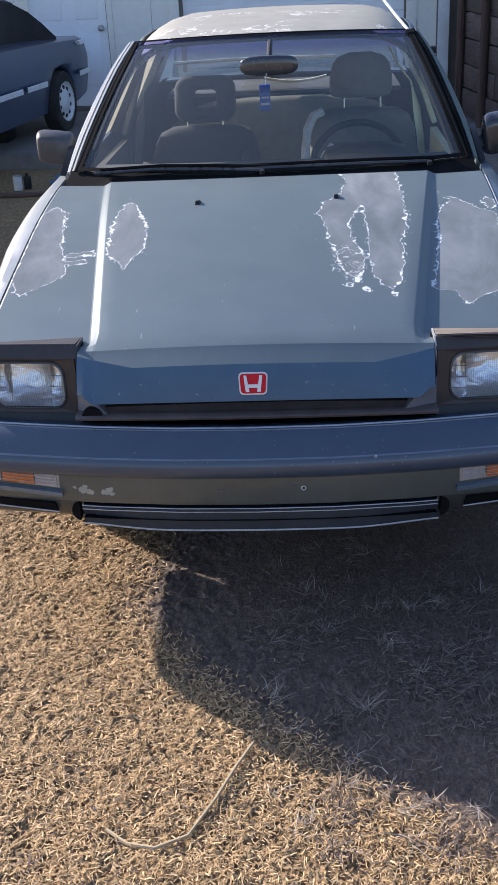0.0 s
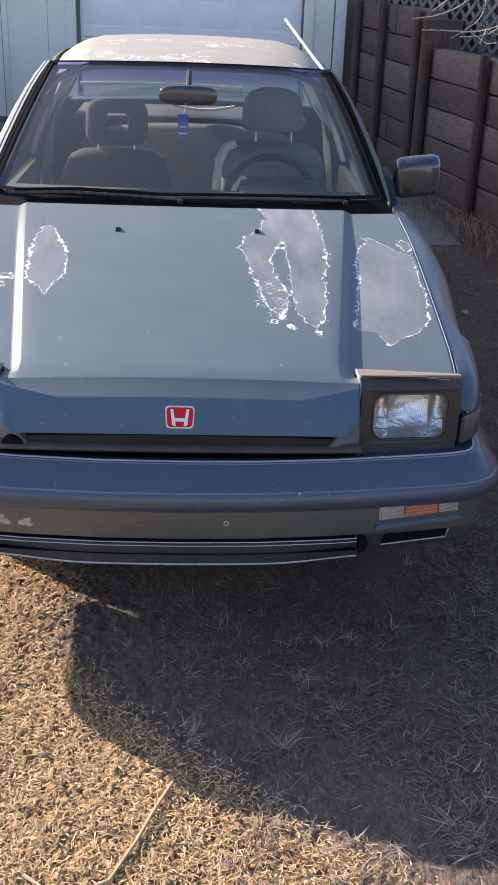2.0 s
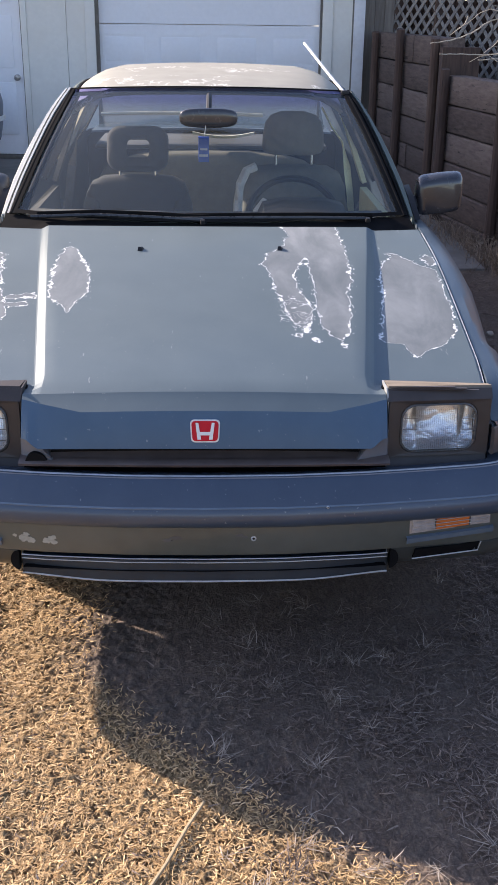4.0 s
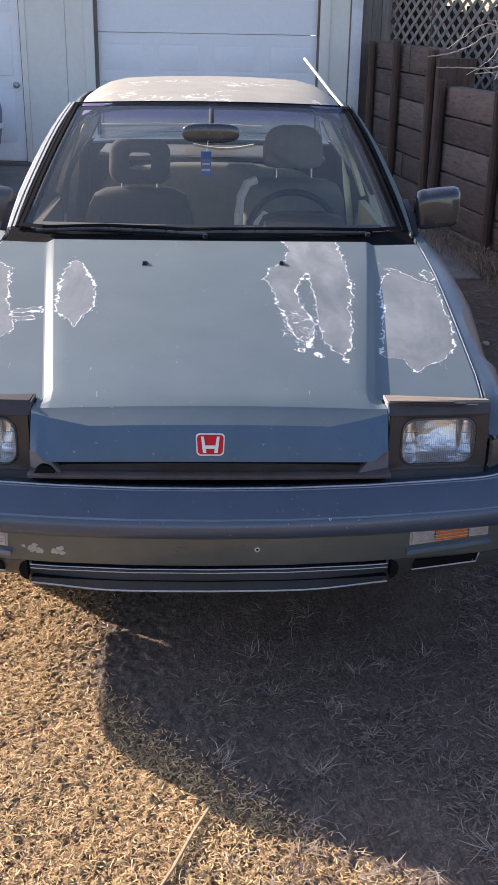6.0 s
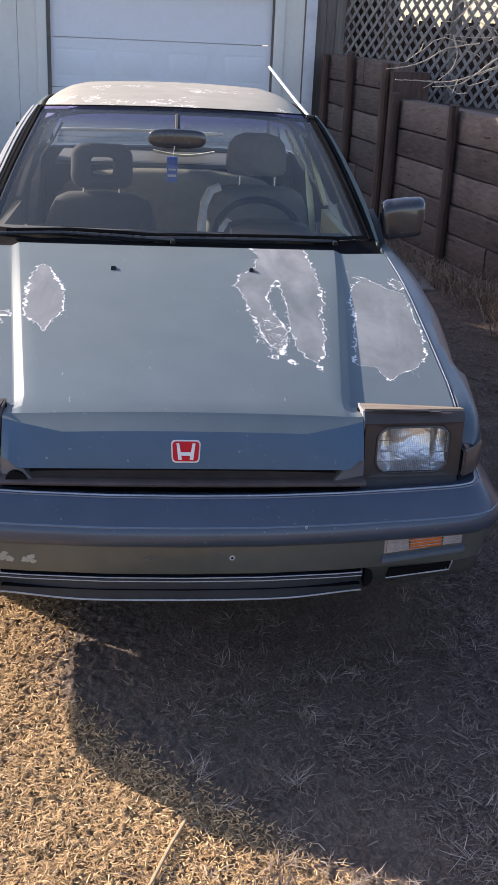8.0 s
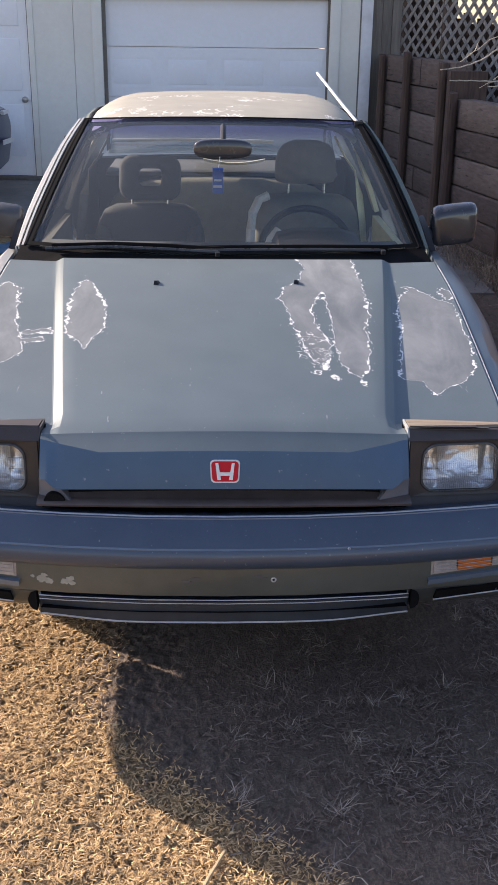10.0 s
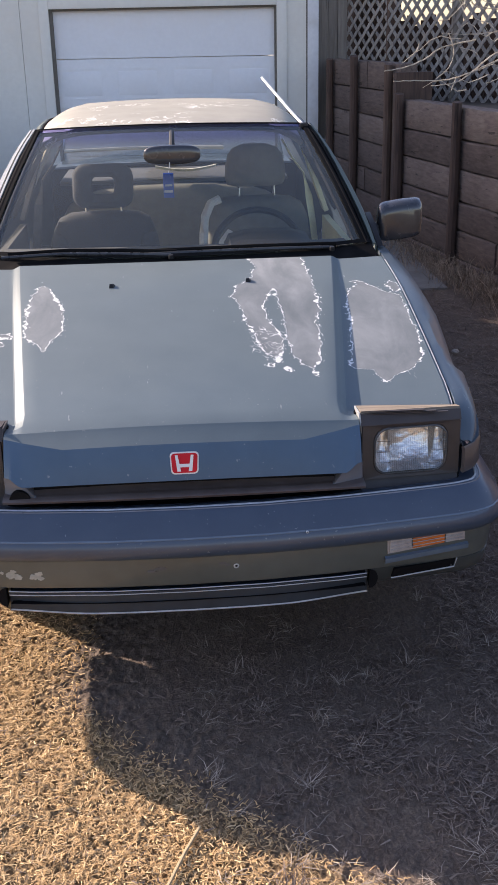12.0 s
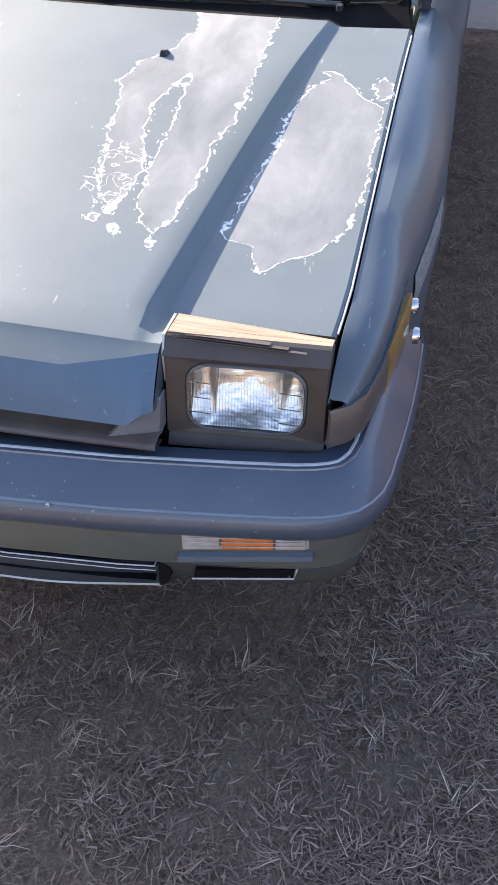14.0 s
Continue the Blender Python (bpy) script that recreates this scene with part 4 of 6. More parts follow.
        part("roof_moulding", tube([p + Vector((-0.012 * s, 0, 0.020)) for p in rail], 0.007, 6), M_RUBBER, car, "black strip along the roof edge")
        # body side behind the front wing
        rows = []
        for y in (1.50, 1.52, 2.0, 2.42, 2.43, 2.9, 3.13, 3.25, 3.53, 3.80, 3.92, 4.2, 4.42, 4.50):
            arch = 0.30 + math.sqrt(max(0.335 ** 2 - (y - 3.53) ** 2, 0)) if abs(y - 3.53) < 0.335 else 0.26
            belt = soft(y, [1.5, 2.4, 3.4, 4.0, 4.5], [0.912, 0.932, 0.948, 0.955, 0.93])
            t = lerp(y, [1.5, 4.2, 4.42, 4.5], [0, 0, 0.03, 0.09])
            rows.append([m(0.742 - t, y, belt + 0.006), m(0.760 - t, y, belt - 0.002), m(0.806 - t, y, belt - 0.05), m(0.842 - t, y, belt - 0.16), m(0.854 - t, y, 0.62 if arch < 0.6 else arch + 0.03), m(0.848 - t, y, max(0.45, arch + 0.01)), m(0.82 - t, y, arch)])
        part("body_side", thick(loft(rows), 0.006), M_PAINT, car)
        door = [m(0.8555, y, z) for y, z in ((1.55, 0.30), (1.52, 0.6), (1.53, 0.78))]
        part("door_gap", tube(door, 0.003, 5), M_RUBBER, car)
        part("rub_strip", thick(loft([[m(0.859, y, z) for y in (1.6, 2.4, 3.1)] for z in (0.54, 0.58)]), 0.008), M_BLACK, car)
        # door glass, front and rear, with frames
        def side(y, v):
            lo_y, hi_y = y, y
            top_w = roof_pt(1, min(max(y, 2.1), 3.4))
            return m(0.752 + (top_w[0] - 0.752) * v, y, 0.935 + (top_w[2] - 0.03 - 0.935) * v)

        pane = bmesh.new()
        loft([[side(1.62, 0.03), side(1.75, 0.03), side(2.1, 0.03), side(2.40, 0.03)], [side(1.66, 0.18), side(1.80, 0.3), side(2.1, 0.5), side(2.40, 0.5)], [side(1.86, 0.36), side(1.98, 0.6), side(2.15, 0.95), side(2.40, 0.98)]], bm=pane)
        part("door_window", pane, M_DUSTY if s < 0 else M_GLASS, car).visible_shadow = False
        pane = loft([[side(y, v) for y in (2.50, 2.8, 3.12)] for v in (0.03, 0.5, 0.98)])
        part("rear_door_window", pane, M_DUSTY if s < 0 else M_GLASS, car).visible_shadow = False
        part("door_pillar", thick(loft([[side(y, v) for y in (2.40, 2.50)] for v in (0, 0.5, 1)]), 0.03), M_BLACK, car)
        part("rear_pillar", thick(loft([[side(3.12, v), side(3.30 - 0.04 * v, v), side(3.72 - 0.34 * v, v)] for v in (0, 0.5, 1)]), 0.02), M_PAINT, car)
        part("sail_panel", thick(loft([[m(0.748, 1.45, 0.93), m(0.750, 1.63, 0.93)], [m(0.735, 1.56, 1.0), m(0.738, 1.68, 1.02)]]), 0.02), M_BLACK, car)
        part("door_handle_cap", box(m(0.672, 2.47, 1.195) if s > 0 else (-0.695, 2.47, 1.195), (0.695, 2.515, 1.225) if s > 0 else (-0.672, 2.515, 1.225), 0.006), M_BLACK, car)
        # door trim seen through the glass, cream on the sunlit side only
        trim_rows = [[m(0.70, y, z) for y in (1.55, 1.9, 2.4)] for z in (0.45, 0.7, 0.90)]
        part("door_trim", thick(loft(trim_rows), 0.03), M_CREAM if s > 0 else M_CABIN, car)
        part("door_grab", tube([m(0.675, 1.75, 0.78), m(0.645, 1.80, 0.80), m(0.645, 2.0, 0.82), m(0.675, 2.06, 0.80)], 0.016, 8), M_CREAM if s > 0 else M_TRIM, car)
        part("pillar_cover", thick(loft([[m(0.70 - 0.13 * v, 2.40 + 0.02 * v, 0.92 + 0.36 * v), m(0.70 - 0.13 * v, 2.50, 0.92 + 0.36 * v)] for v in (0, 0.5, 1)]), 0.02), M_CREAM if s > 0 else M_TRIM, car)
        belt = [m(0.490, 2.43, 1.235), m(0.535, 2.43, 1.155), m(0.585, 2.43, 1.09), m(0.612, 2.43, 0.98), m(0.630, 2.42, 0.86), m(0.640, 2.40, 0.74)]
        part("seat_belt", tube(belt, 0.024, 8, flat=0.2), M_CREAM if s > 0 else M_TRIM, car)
        # mirrors
        shell = []
        mx, mw, mh = (0.815, 0.076, 0.054) if s < 0 else (0.866, 0.091, 0.070)
        mz = 1.012 if s < 0 else 1.006
        for q, sc in ((0.0, 0.93), (0.2, 1.0), (0.55, 0.985), (0.85, 0.92), (0.95, 0.84), (1.0, 0.70)):
            r = []
            for a in range(16):
                t = a * math.tau / 16
                c, d = math.cos(t), math.sin(t)
                ex = mw * sc * (abs(c) ** 0.36) * (1 if c > 0 else -1)
                ez = mh * sc * (abs(d) ** 0.36) * (1 if d > 0 else -1)
                r.append(m(mx + ex, 1.665 - 0.060 * q - ex * 0.35 * -1 * 0.3, mz + ez - 0.02 * q + ex * 0.10))
            shell.append(r)
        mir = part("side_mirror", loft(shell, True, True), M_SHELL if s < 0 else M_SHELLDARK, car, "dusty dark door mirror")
        part("mirror_glass", loft([[m(mx - mw * 0.85, y + 0.0035, mz - 0.002 - mh * 0.78), m(mx + mw * 0.85, y + 0.011, mz + 0.004 - mh * 0.78), m(mx + mw * 0.85, y + 0.011, mz + 0.006 + mh * 0.74), m(mx - mw * 0.85, y + 0.0035, mz - 0.006 + mh * 0.74)] for y in (1.664, 1.667)], True, True), M_CHROME, mir)
        part("mirror_foot", tube([m(0.74, 1.62, 0.945), m(0.775, 1.63, 0.955), m(0.80, 1.645, 0.975)], 0.028, 8), M_BLACK, mir)
    # rear glass, boot and tail
    part("rear_window", loft([[(0.53 * u, 3.42 + 0.0 * u, 1.345 - 0.02 * u * u) for u in np.linspace(-1, 1, 9)], [(0.60 * u, 3.75, 1.17) for u in np.linspace(-1, 1, 9)], [(0.655 * u, 4.0 - 0.05 * u * u, 0.985) for u in np.linspace(-1, 1, 9)]]), M_GLASS, car).visible_shadow = False
    part("trunk_lid", thick(loft([[(0.70 * u, y, z - 0.02 * u * u) for u in np.linspace(-1, 1, 9)] for y, z in ((3.98, 0.985), (4.2, 0.985), (4.44, 0.975), (4.50, 0.93), (4.53, 0.70))]), 0.01), M_PAINT, car)
    part("rear_bumper", loft([[(0.84 * u, 4.55 - 0.10 * abs(u) ** 4, z) for u in np.linspace(-1, 1, 13)] for z in (0.32, 0.40, 0.55, 0.60)]), M_PAINT, car)
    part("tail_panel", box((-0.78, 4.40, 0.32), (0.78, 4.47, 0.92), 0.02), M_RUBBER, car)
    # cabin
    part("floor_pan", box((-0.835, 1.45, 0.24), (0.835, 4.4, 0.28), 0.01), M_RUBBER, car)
    part("firewall", box((-0.72, 1.24, 0.30), (0.72, 1.30, 0.90), 0.01), M_RUBBER, car)
    dash = loft([[(x, y + 0.04 * (x / 0.65) ** 2, z) for x in np.linspace(-0.66, 0.66, 15)] for y, z in ((1.36, 0.905), (1.50, 0.925), (1.66, 0.920), (1.76, 0.895), (1.79, 0.85), (1.76, 0.62), (1.72, 0.50))])
    part("dashboard", thick(dash, 0.01), M_CABIN, car, "dark grey dashboard")
    part("instrument_hood", loft([[(0.36 + 0.17 * c, y, 0.90 + h * sn) for c, sn in ((-1, 0), (-0.9, 0.7), (-0.5, 1), (0.5, 1), (0.9, 0.7), (1, 0))] for y, h in ((1.52, 0.03), (1.66, 0.06), (1.78, 0.055), (1.80, 0.04))]), M_BLACK, car)
    ctr, ax = Vector((0.335, 1.865, 0.852)), Vector((0, -0.80, 0.60)).normalized()
    a, b = Vector((1, 0, 0)), ax.cross(Vector((1, 0, 0)))
    sw = bmesh.new()
    pts = [ctr + (a * math.cos(k * math.tau / 40) + b * math.sin(k * math.tau / 40)) * 0.182 for k in range(41)]
    tube(pts, 0.014, 8, sw)
    wheel = part("steering_wheel", sw, M_BLACK, car, "black three-spoke steering wheel")
    part("hub", disc(ctr + ax * 0.03, -ax, 0.07, 0.05, 20), M_BLACK, wheel)
    for ang in (195, 345, 270):
        d = a * math.cos(radians(ang)) + b * math.sin(radians(ang))
        part("spoke", tube([ctr + ax * 0.02 + d * 0.05, ctr + d * 0.178], 0.014, 8, flat=0.5), M_BLACK, wheel)
    part("steering_column", tube([ctr + ax * 0.04, ctr + ax * 0.04 + Vector((0, -0.22, 0.02))], 0.04, 10), M_BLACK, car)

    def cushion(lo, hi, lean=0.0, power=3.2):
        """A padded block, leaning back by lean metres at its top."""
        bm = bmesh.new()
        bmesh.ops.create_cube(bm, size=2)
        bmesh.ops.subdivide_edges(bm, edges=bm.edges, cuts=5, use_grid_fill=True)
        c = [(lo[i] + hi[i]) / 2 for i in range(3)]
        h = [(hi[i] - lo[i]) / 2 for i in range(3)]
        for v in bm.verts:
            n = Vector([abs(q) ** power for q in v.co])
            k = (n.x + n.y + n.z) ** (-1 / power)
            q = v.co * k
            v.co = Vector((c[0] + q.x * h[0], c[1] + q.y * h[1] + lean * (q.z * 0.5 + 0.5), c[2] + q.z * h[2]))
        return bm

    for s, nm in ((-1, "passenger"), (1, "driver")):
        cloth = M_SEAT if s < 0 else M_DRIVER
        cx = 0.325 * s if s < 0 else 0.375
        seat = part("front_seat", cushion((cx - 0.235, 2.28, 0.50), (cx + 0.235, 2.46, 0.935 if s < 0 else 0.985), 0.10, 5.0), cloth, car, "worn dark grey cloth front seat" if s < 0 else "olive-grey cloth driver seat, toned lighter as if sunlit")
        part("seat_cushion", cushion((cx - 0.25, 1.92, 0.40), (cx + 0.25, 2.42, 0.58)), cloth, seat)
        for e in (-1, 1):
            part("seat_bolster", cushion((cx + e * 0.20 - 0.05, 2.23, 0.50), (cx + e * 0.20 + 0.05, 2.44, 0.86), 0.10), cloth, seat)
            part("headrest_post", tube([(cx + e * 0.080, 2.46, 0.90), (cx + e * 0.080, 2.475, 1.00 if s < 0 else 1.04)], 0.006, 8), M_CHROME, seat)
        if s > 0:
            # sunlit edges of the driver seat, added as pale tubes
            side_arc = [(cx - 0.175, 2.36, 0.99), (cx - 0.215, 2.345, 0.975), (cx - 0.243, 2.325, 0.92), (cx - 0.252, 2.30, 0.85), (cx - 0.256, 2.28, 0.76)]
            part("sunlit_seat_edge", tube(side_arc, 0.020, 8), M_SEATLIGHT, seat, "pale tube for the sunlit edge of the seat back")
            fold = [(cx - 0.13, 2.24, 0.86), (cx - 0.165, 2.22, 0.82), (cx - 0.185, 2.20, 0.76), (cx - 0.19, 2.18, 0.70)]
            part("seat_fold", tube(fold, 0.024, 8), M_SEATLIGHT, seat, "pale fold of the seat cover, toned as if sunlit")
        if s > 0:
            part("headrest", loft([[(cx - 0.005 + hw * c, 2.47 + dy + 0.05 * d, z) for c, d in ((-1, 0), (-0.85, -0.8), (0, -1), (0.85, -0.8), (1, 0), (0.85, 1), (0, 1.1), (-0.85, 1))]
                                   for z, hw, dy in ((1.030, 0.10, 0.02), (1.036, 0.128, 0.01), (1.06, 0.138, 0.0), (1.12, 0.136, 0.005), (1.17, 0.124, 0.01), (1.198, 0.10, 0.015), (1.210, 0.06, 0.02))], True, True), cloth, seat, angle=60)
        else:
            # open headrest: a padded ring with a gap through it
            def hoop(w, h, y, r):
                pts = []
                for qx, qz, a0 in ((1, 1, 0), (-1, 1, 90), (-1, -1, 180), (1, -1, 270)):
                    for k in range(6):
                        t = radians(a0 + k * 18)
                        pts.append((cx + qx * (w - r) + r * math.cos(t), y + 0.02 * (qz + 1), 1.044 + qz * (h - r) + r * math.sin(t)))
                return pts

            part("headrest", loft([hoop(0.050, 0.036, 2.50, 0.020), hoop(0.054, 0.040, 2.46, 0.022), hoop(0.088, 0.064, 2.438, 0.04), hoop(0.126, 0.088, 2.45, 0.055), hoop(0.138, 0.098, 2.48, 0.06), hoop(0.126, 0.088, 2.52, 0.055), hoop(0.08, 0.05, 2.53, 0.035), hoop(0.054, 0.040, 2.52, 0.022), hoop(0.050, 0.036, 2.50, 0.020)], True), cloth, seat, angle=60)
    part("rear_seat", cushion((-0.62, 3.20, 0.42), (0.62, 3.42, 0.93), 0.10), M_OLIVE, car, "olive cloth rear bench")
    part("rear_cushion", cushion((-0.62, 2.85, 0.38), (0.62, 3.32, 0.56)), M_OLIVE, car)
    part("parcel_shelf", box((-0.62, 3.42, 0.93), (0.62, 3.98, 0.955), 0.01), M_CABIN, car)
    # sunlit rims of the rear shelf and bench, put in as pale strips
    part("rear_header", tube([(-0.60, 3.60, 1.093), (-0.3, 3.62, 1.098), (0.0, 3.62, 1.098), (0.28, 3.60, 1.093)], 0.010, 6), M_SEATLIGHT, car)
    part("rear_cloth", loft([[(-0.10 + 0.33 * u, 3.45 - d, 1.015 - 0.022 * math.sin(math.pi * u) + h) for u in np.linspace(0, 1, 9)] for d, h in ((0, 0.007), (0.012, 0.006), (0.014, -0.006), (0, -0.008))]), M_SEATLIGHT, car, "pale cloth over the rear bench")
    # inside mirror
    mb = cushion((-0.112, 1.745, 1.214), (0.108, 1.785, 1.286))
    rvm = part("inside_mirror", mb, M_SHELLDARK, car, "black inside mirror")
    part("mirror_stem", tube([(0.0, 1.775, 1.275), (0.0, 1.83, 1.305), (0.0, 1.90, 1.322)], 0.010, 8), M_BLACK, rvm)
    # wipers
    for pts in ([(-0.62, 1.352, 0.953), (-0.40, 1.345, 0.962), (-0.20, 1.335, 0.957), (-0.02, 1.322, 0.950)], [(-0.10, 1.333, 0.953), (0.15, 1.333, 0.957), (0.36, 1.342, 0.957), (0.56, 1.358, 0.953)]):
        w = part("wiper", tube(pts, 0.007, 6), M_WIPER, car, "black wiper resting on the glass")
        part("wiper_blade", tube([Vector(p) + Vector((0.02, 0.02, 0.006)) for p in pts], 0.005, 6, flat=2.0), M_RUBBER, w)
        part("wiper_pivot", disc(Vector(pts[-1]) + Vector((0, -0.02, -0.008)), (0, -0.2, 1), 0.009, 0.014, 12), M_BLACK, w)
    # pillar aerial, pulled out a little
    ant = part("aerial", tube([(0.548, 2.085, 1.318), (0.500, 2.20, 1.375), (0.405, 2.44, 1.497)], 0.0062, 8), M_WHITE, car, "stubby white pillar aerial")
    part("aerial_base", box((0.530, 2.07, 1.305), (0.562, 2.11, 1.330), 0.005), M_BLACK, ant)
    # wheels
    for x in (-0.735, 0.735):
        for y in (0.93, 3.53):
            sx = 1 if x > 0 else -1
            w = part("wheel", ring((x, y, 0.295), (sx, 0, 0), [(0.19, 0.085), (0.25, 0.09), (0.285, 0.075), (0.297, 0.04), (0.297, -0.04), (0.285, -0.075), (0.25, -0.09), (0.19, -0.085)], 36), M_TYRE, car)
            part("rim", ring((x, y, 0.295), (sx, 0, 0), [(0.192, 0.085), (0.185, 0.07), (0.165, 0.055), (0.09, 0.06), (0.05, 0.075), (0.0001, 0.075)], 28), M_STEEL, w)


car = build_car()
build_cabin(car)

# card air freshener on the mirror stem
fresh = thing("air_freshener", "small blue card air freshener hanging from the inside mirror", "air freshener", at=(-0.02, 1.735, 1.11))
part("card", box((-0.040, 1.730, 1.092), (0.000, 1.733, 1.186), 0.001), M_TAG, fresh)
part("string", tube([(-0.018, 1.732, 1.182), (-0.012, 1.74, 1.225)], 0.0012, 5), M_WHITE, fresh)
part("print_bar", box((-0.034, 1.7275, 1.136), (-0.006, 1.7296, 1.143)), M_WHITE, fresh)
part("print_bar", box((-0.037, 1.7275, 1.112), (-0.004, 1.7296, 1.121)), M_WHITE, fresh)


# ---- the setting ----
def ground_material():
    m = Mat("dead_lawn")
    fine, straw, big = m.noise(150, 5, 0.65), m.noise(60, 4, 0.6, (1, 0.4, 1), warp=1.2), m.noise(1.6, 4, 0.6)
    f = m.math("ADD", m.math("MULTIPLY", fine, 0.5), m.math("MULTIPLY", straw, 0.5))
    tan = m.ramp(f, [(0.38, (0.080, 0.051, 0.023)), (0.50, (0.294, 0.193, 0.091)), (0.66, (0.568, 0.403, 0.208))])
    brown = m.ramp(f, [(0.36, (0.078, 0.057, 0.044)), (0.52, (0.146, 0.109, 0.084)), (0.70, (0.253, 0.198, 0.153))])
    # trodden pale straw, browner turf past the car's shadow edge to paint in shade
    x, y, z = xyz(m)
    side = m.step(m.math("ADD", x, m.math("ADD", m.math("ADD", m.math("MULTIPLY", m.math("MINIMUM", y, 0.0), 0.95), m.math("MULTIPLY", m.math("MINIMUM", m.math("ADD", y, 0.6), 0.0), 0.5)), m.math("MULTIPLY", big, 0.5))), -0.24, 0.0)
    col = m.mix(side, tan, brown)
    col = m.mix(m.math("MULTIPLY", m.step(big, 0.5, 0.7), 0.35), col, (0.11, 0.088, 0.066))
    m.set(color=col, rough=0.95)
    m.bump(m.math("ADD", fine, straw), 0.8, 0.008)
    return m.m


M_GROUND = ground_material()
def lawn_sheet():
    """One sheet to the horizon, crumbled where the camera passes near it."""
    xs = np.array([-400, -60, -12] + list(np.linspace(-5, -1.7, 20)) + list(np.arange(-1.6, -1.1, 0.012)) + list(np.arange(-1.1, 0.7, 0.0048)) + list(np.arange(0.7, 1.72, 0.010)) + list(np.linspace(1.8, 5, 20)) + [12, 60, 400])
    ys = np.array([-400, -60, -12] + list(np.linspace(-4, -1.4, 14)) + list(np.arange(-1.3, -0.95, 0.012)) + list(np.arange(-0.95, 0.70, 0.0048)) + list(np.arange(0.70, 0.95, 0.012)) + list(np.linspace(1.0, 10, 50)) + [20, 60, 400])
    rng = np.random.default_rng(3)

    def lattice(cell, seed):
        """Smooth random heights over cells of a given size."""
        g = np.random.default_rng(seed).random((64, 64))
        def axis(v):
            i = np.floor(v / cell)
            f = v / cell - i
            return i.astype(int), f * f * (3 - 2 * f)
        (i, u), (j, w) = axis(xs), axis(ys)
        i0, i1, j0, j1 = i % 64, (i + 1) % 64, j % 64, (j + 1) % 64
        u, w = u[None, :], w[:, None]
        return (g[np.ix_(j0, i0)] * (1 - u) + g[np.ix_(j0, i1)] * u) * (1 - w) + (g[np.ix_(j1, i0)] * (1 - u) + g[np.ix_(j1, i1)] * u) * w - 0.5

    X, Y = np.meshgrid(xs, ys)
    near = np.clip(np.minimum(np.minimum(X + 1.65, 1.75 - X), np.minimum(Y + 1.35, 0.95 - Y)) / 0.35, 0, 1)
    # crumbs flatten past the line of the car's shadow
    sunlit_side = np.clip(0.20 - 1.7 * (X + 0.95 * np.minimum(Y, 0)), 0.18, 1.0)
    ridge = 0.5 - np.abs(lattice(0.019, 1)) * 2
    h = 0.010 * lattice(0.35, 2) + near * sunlit_side * (0.010 * lattice(0.034, 3) + 0.010 * ridge + 0.013 * lattice(0.0115, 4))
    far = (np.abs(X) > 5.1) | (Y < -4.1) | (Y > 10.1)
    Z = np.where(far, -0.004, h - 0.004)
    nx, ny = len(xs), len(ys)
    v = np.stack([X, Y, Z], 2).reshape(-1, 3)
    k = (np.arange(ny - 1)[:, None] * nx + np.arange(nx - 1)[None, :]).reshape(-1, 1)
    me = bpy.data.meshes.new("ground")
    me.from_pydata(v.tolist(), [], (k + np.array([[0, 1, nx + 1, nx]])).tolist())
    me.polygons.foreach_set("use_smooth", [True] * len(me.polygons))
    me.materials.append(M_GROUND)
    return tagged(new("ground", me), "flat dead straw-coloured lawn worn to bare dirt", "ground", kind="structure")


lawn_sheet()

# siding, doors and trim of the garage
M_SIDING = plain("cream_siding", (0.80, 0.78, 0.71), 0.7, vary=0.06, scale=20, bump=0.2, dirt=(0.74, 0.71, 0.64))
M_DOORWHITE = plain("white_steel_door", (0.86, 0.87, 0.89), 0.5, vary=0.04, scale=25, bump=0.1, dirt=(0.83, 0.83, 0.84))
M_BOARD = plain("white_corner_board", (0.74, 0.75, 0.77), 0.6, vary=0.08, scale=30, dirt=(0.55, 0.54, 0.52))
M_JAMB = plain("brown_jamb_seal", (0.16, 0.145, 0.125), 0.7, vary=0.3, scale=25)
M_SHINGLE = plain("grey_shingles", (0.13, 0.125, 0.12), 0.9, vary=0.35, scale=14, bump=0.6)
M_CONCRETE = plain("stained_concrete", (0.21, 0.198, 0.182), 0.9, vary=0.25, scale=12, bump=0.5, dirt=(0.11, 0.095, 0.085))
SL = -0.068
YW = 8.96


def wy(x):
    return YW + SL * x


def wall_box(x0, x1, z0, z1, out, depth=0.06, bevel=0.0):
    """A slab that follows the slightly turned front wall; out: how far it stands proud."""
    b = box((x0, -out, z0), (x1, depth - out, z1), bevel)
    for v in b.verts:
        v.co.y += wy(v.co.x)
    return b


GX0, GX1, GZ = -1.20, 1.09, 1.945
DX0, DX1, DZ0, DZ1 = -2.78, -1.955, 0.17, 2.0
W0, W1 = -9.0, 1.40
wall = thing("wall_front", "pale cream panelled garage wall in shade", "wall", kind="structure")
pieces = [(W0, DX0 - 0.06, 0.0, 2.6), (DX0 - 0.06, DX1 + 0.06, DZ1 + 0.05, 2.6), (DX0 - 0.06, DX1 + 0.06, 0.0, DZ0), (DX1 + 0.06, GX0 - 0.1, 0.0, 2.6), (GX0 - 0.1, GX1 + 0.1, GZ + 0.09, 2.6), (GX1 + 0.1, W1, 0.0, 2.6)]
for x0, x1, z0, z1 in pieces:
    # vertical panels with narrow recessed joints
    x = x0
    while x < x1 - 1e-4:
        e = min(x + 0.405, x1)
        if x1 - e < 0.06:
            e = x1
        part("panel", wall_box(x + 0.002, e - 0.002, z0, z1, 0.012, 0.05), M_SIDING, wall)
        x = e
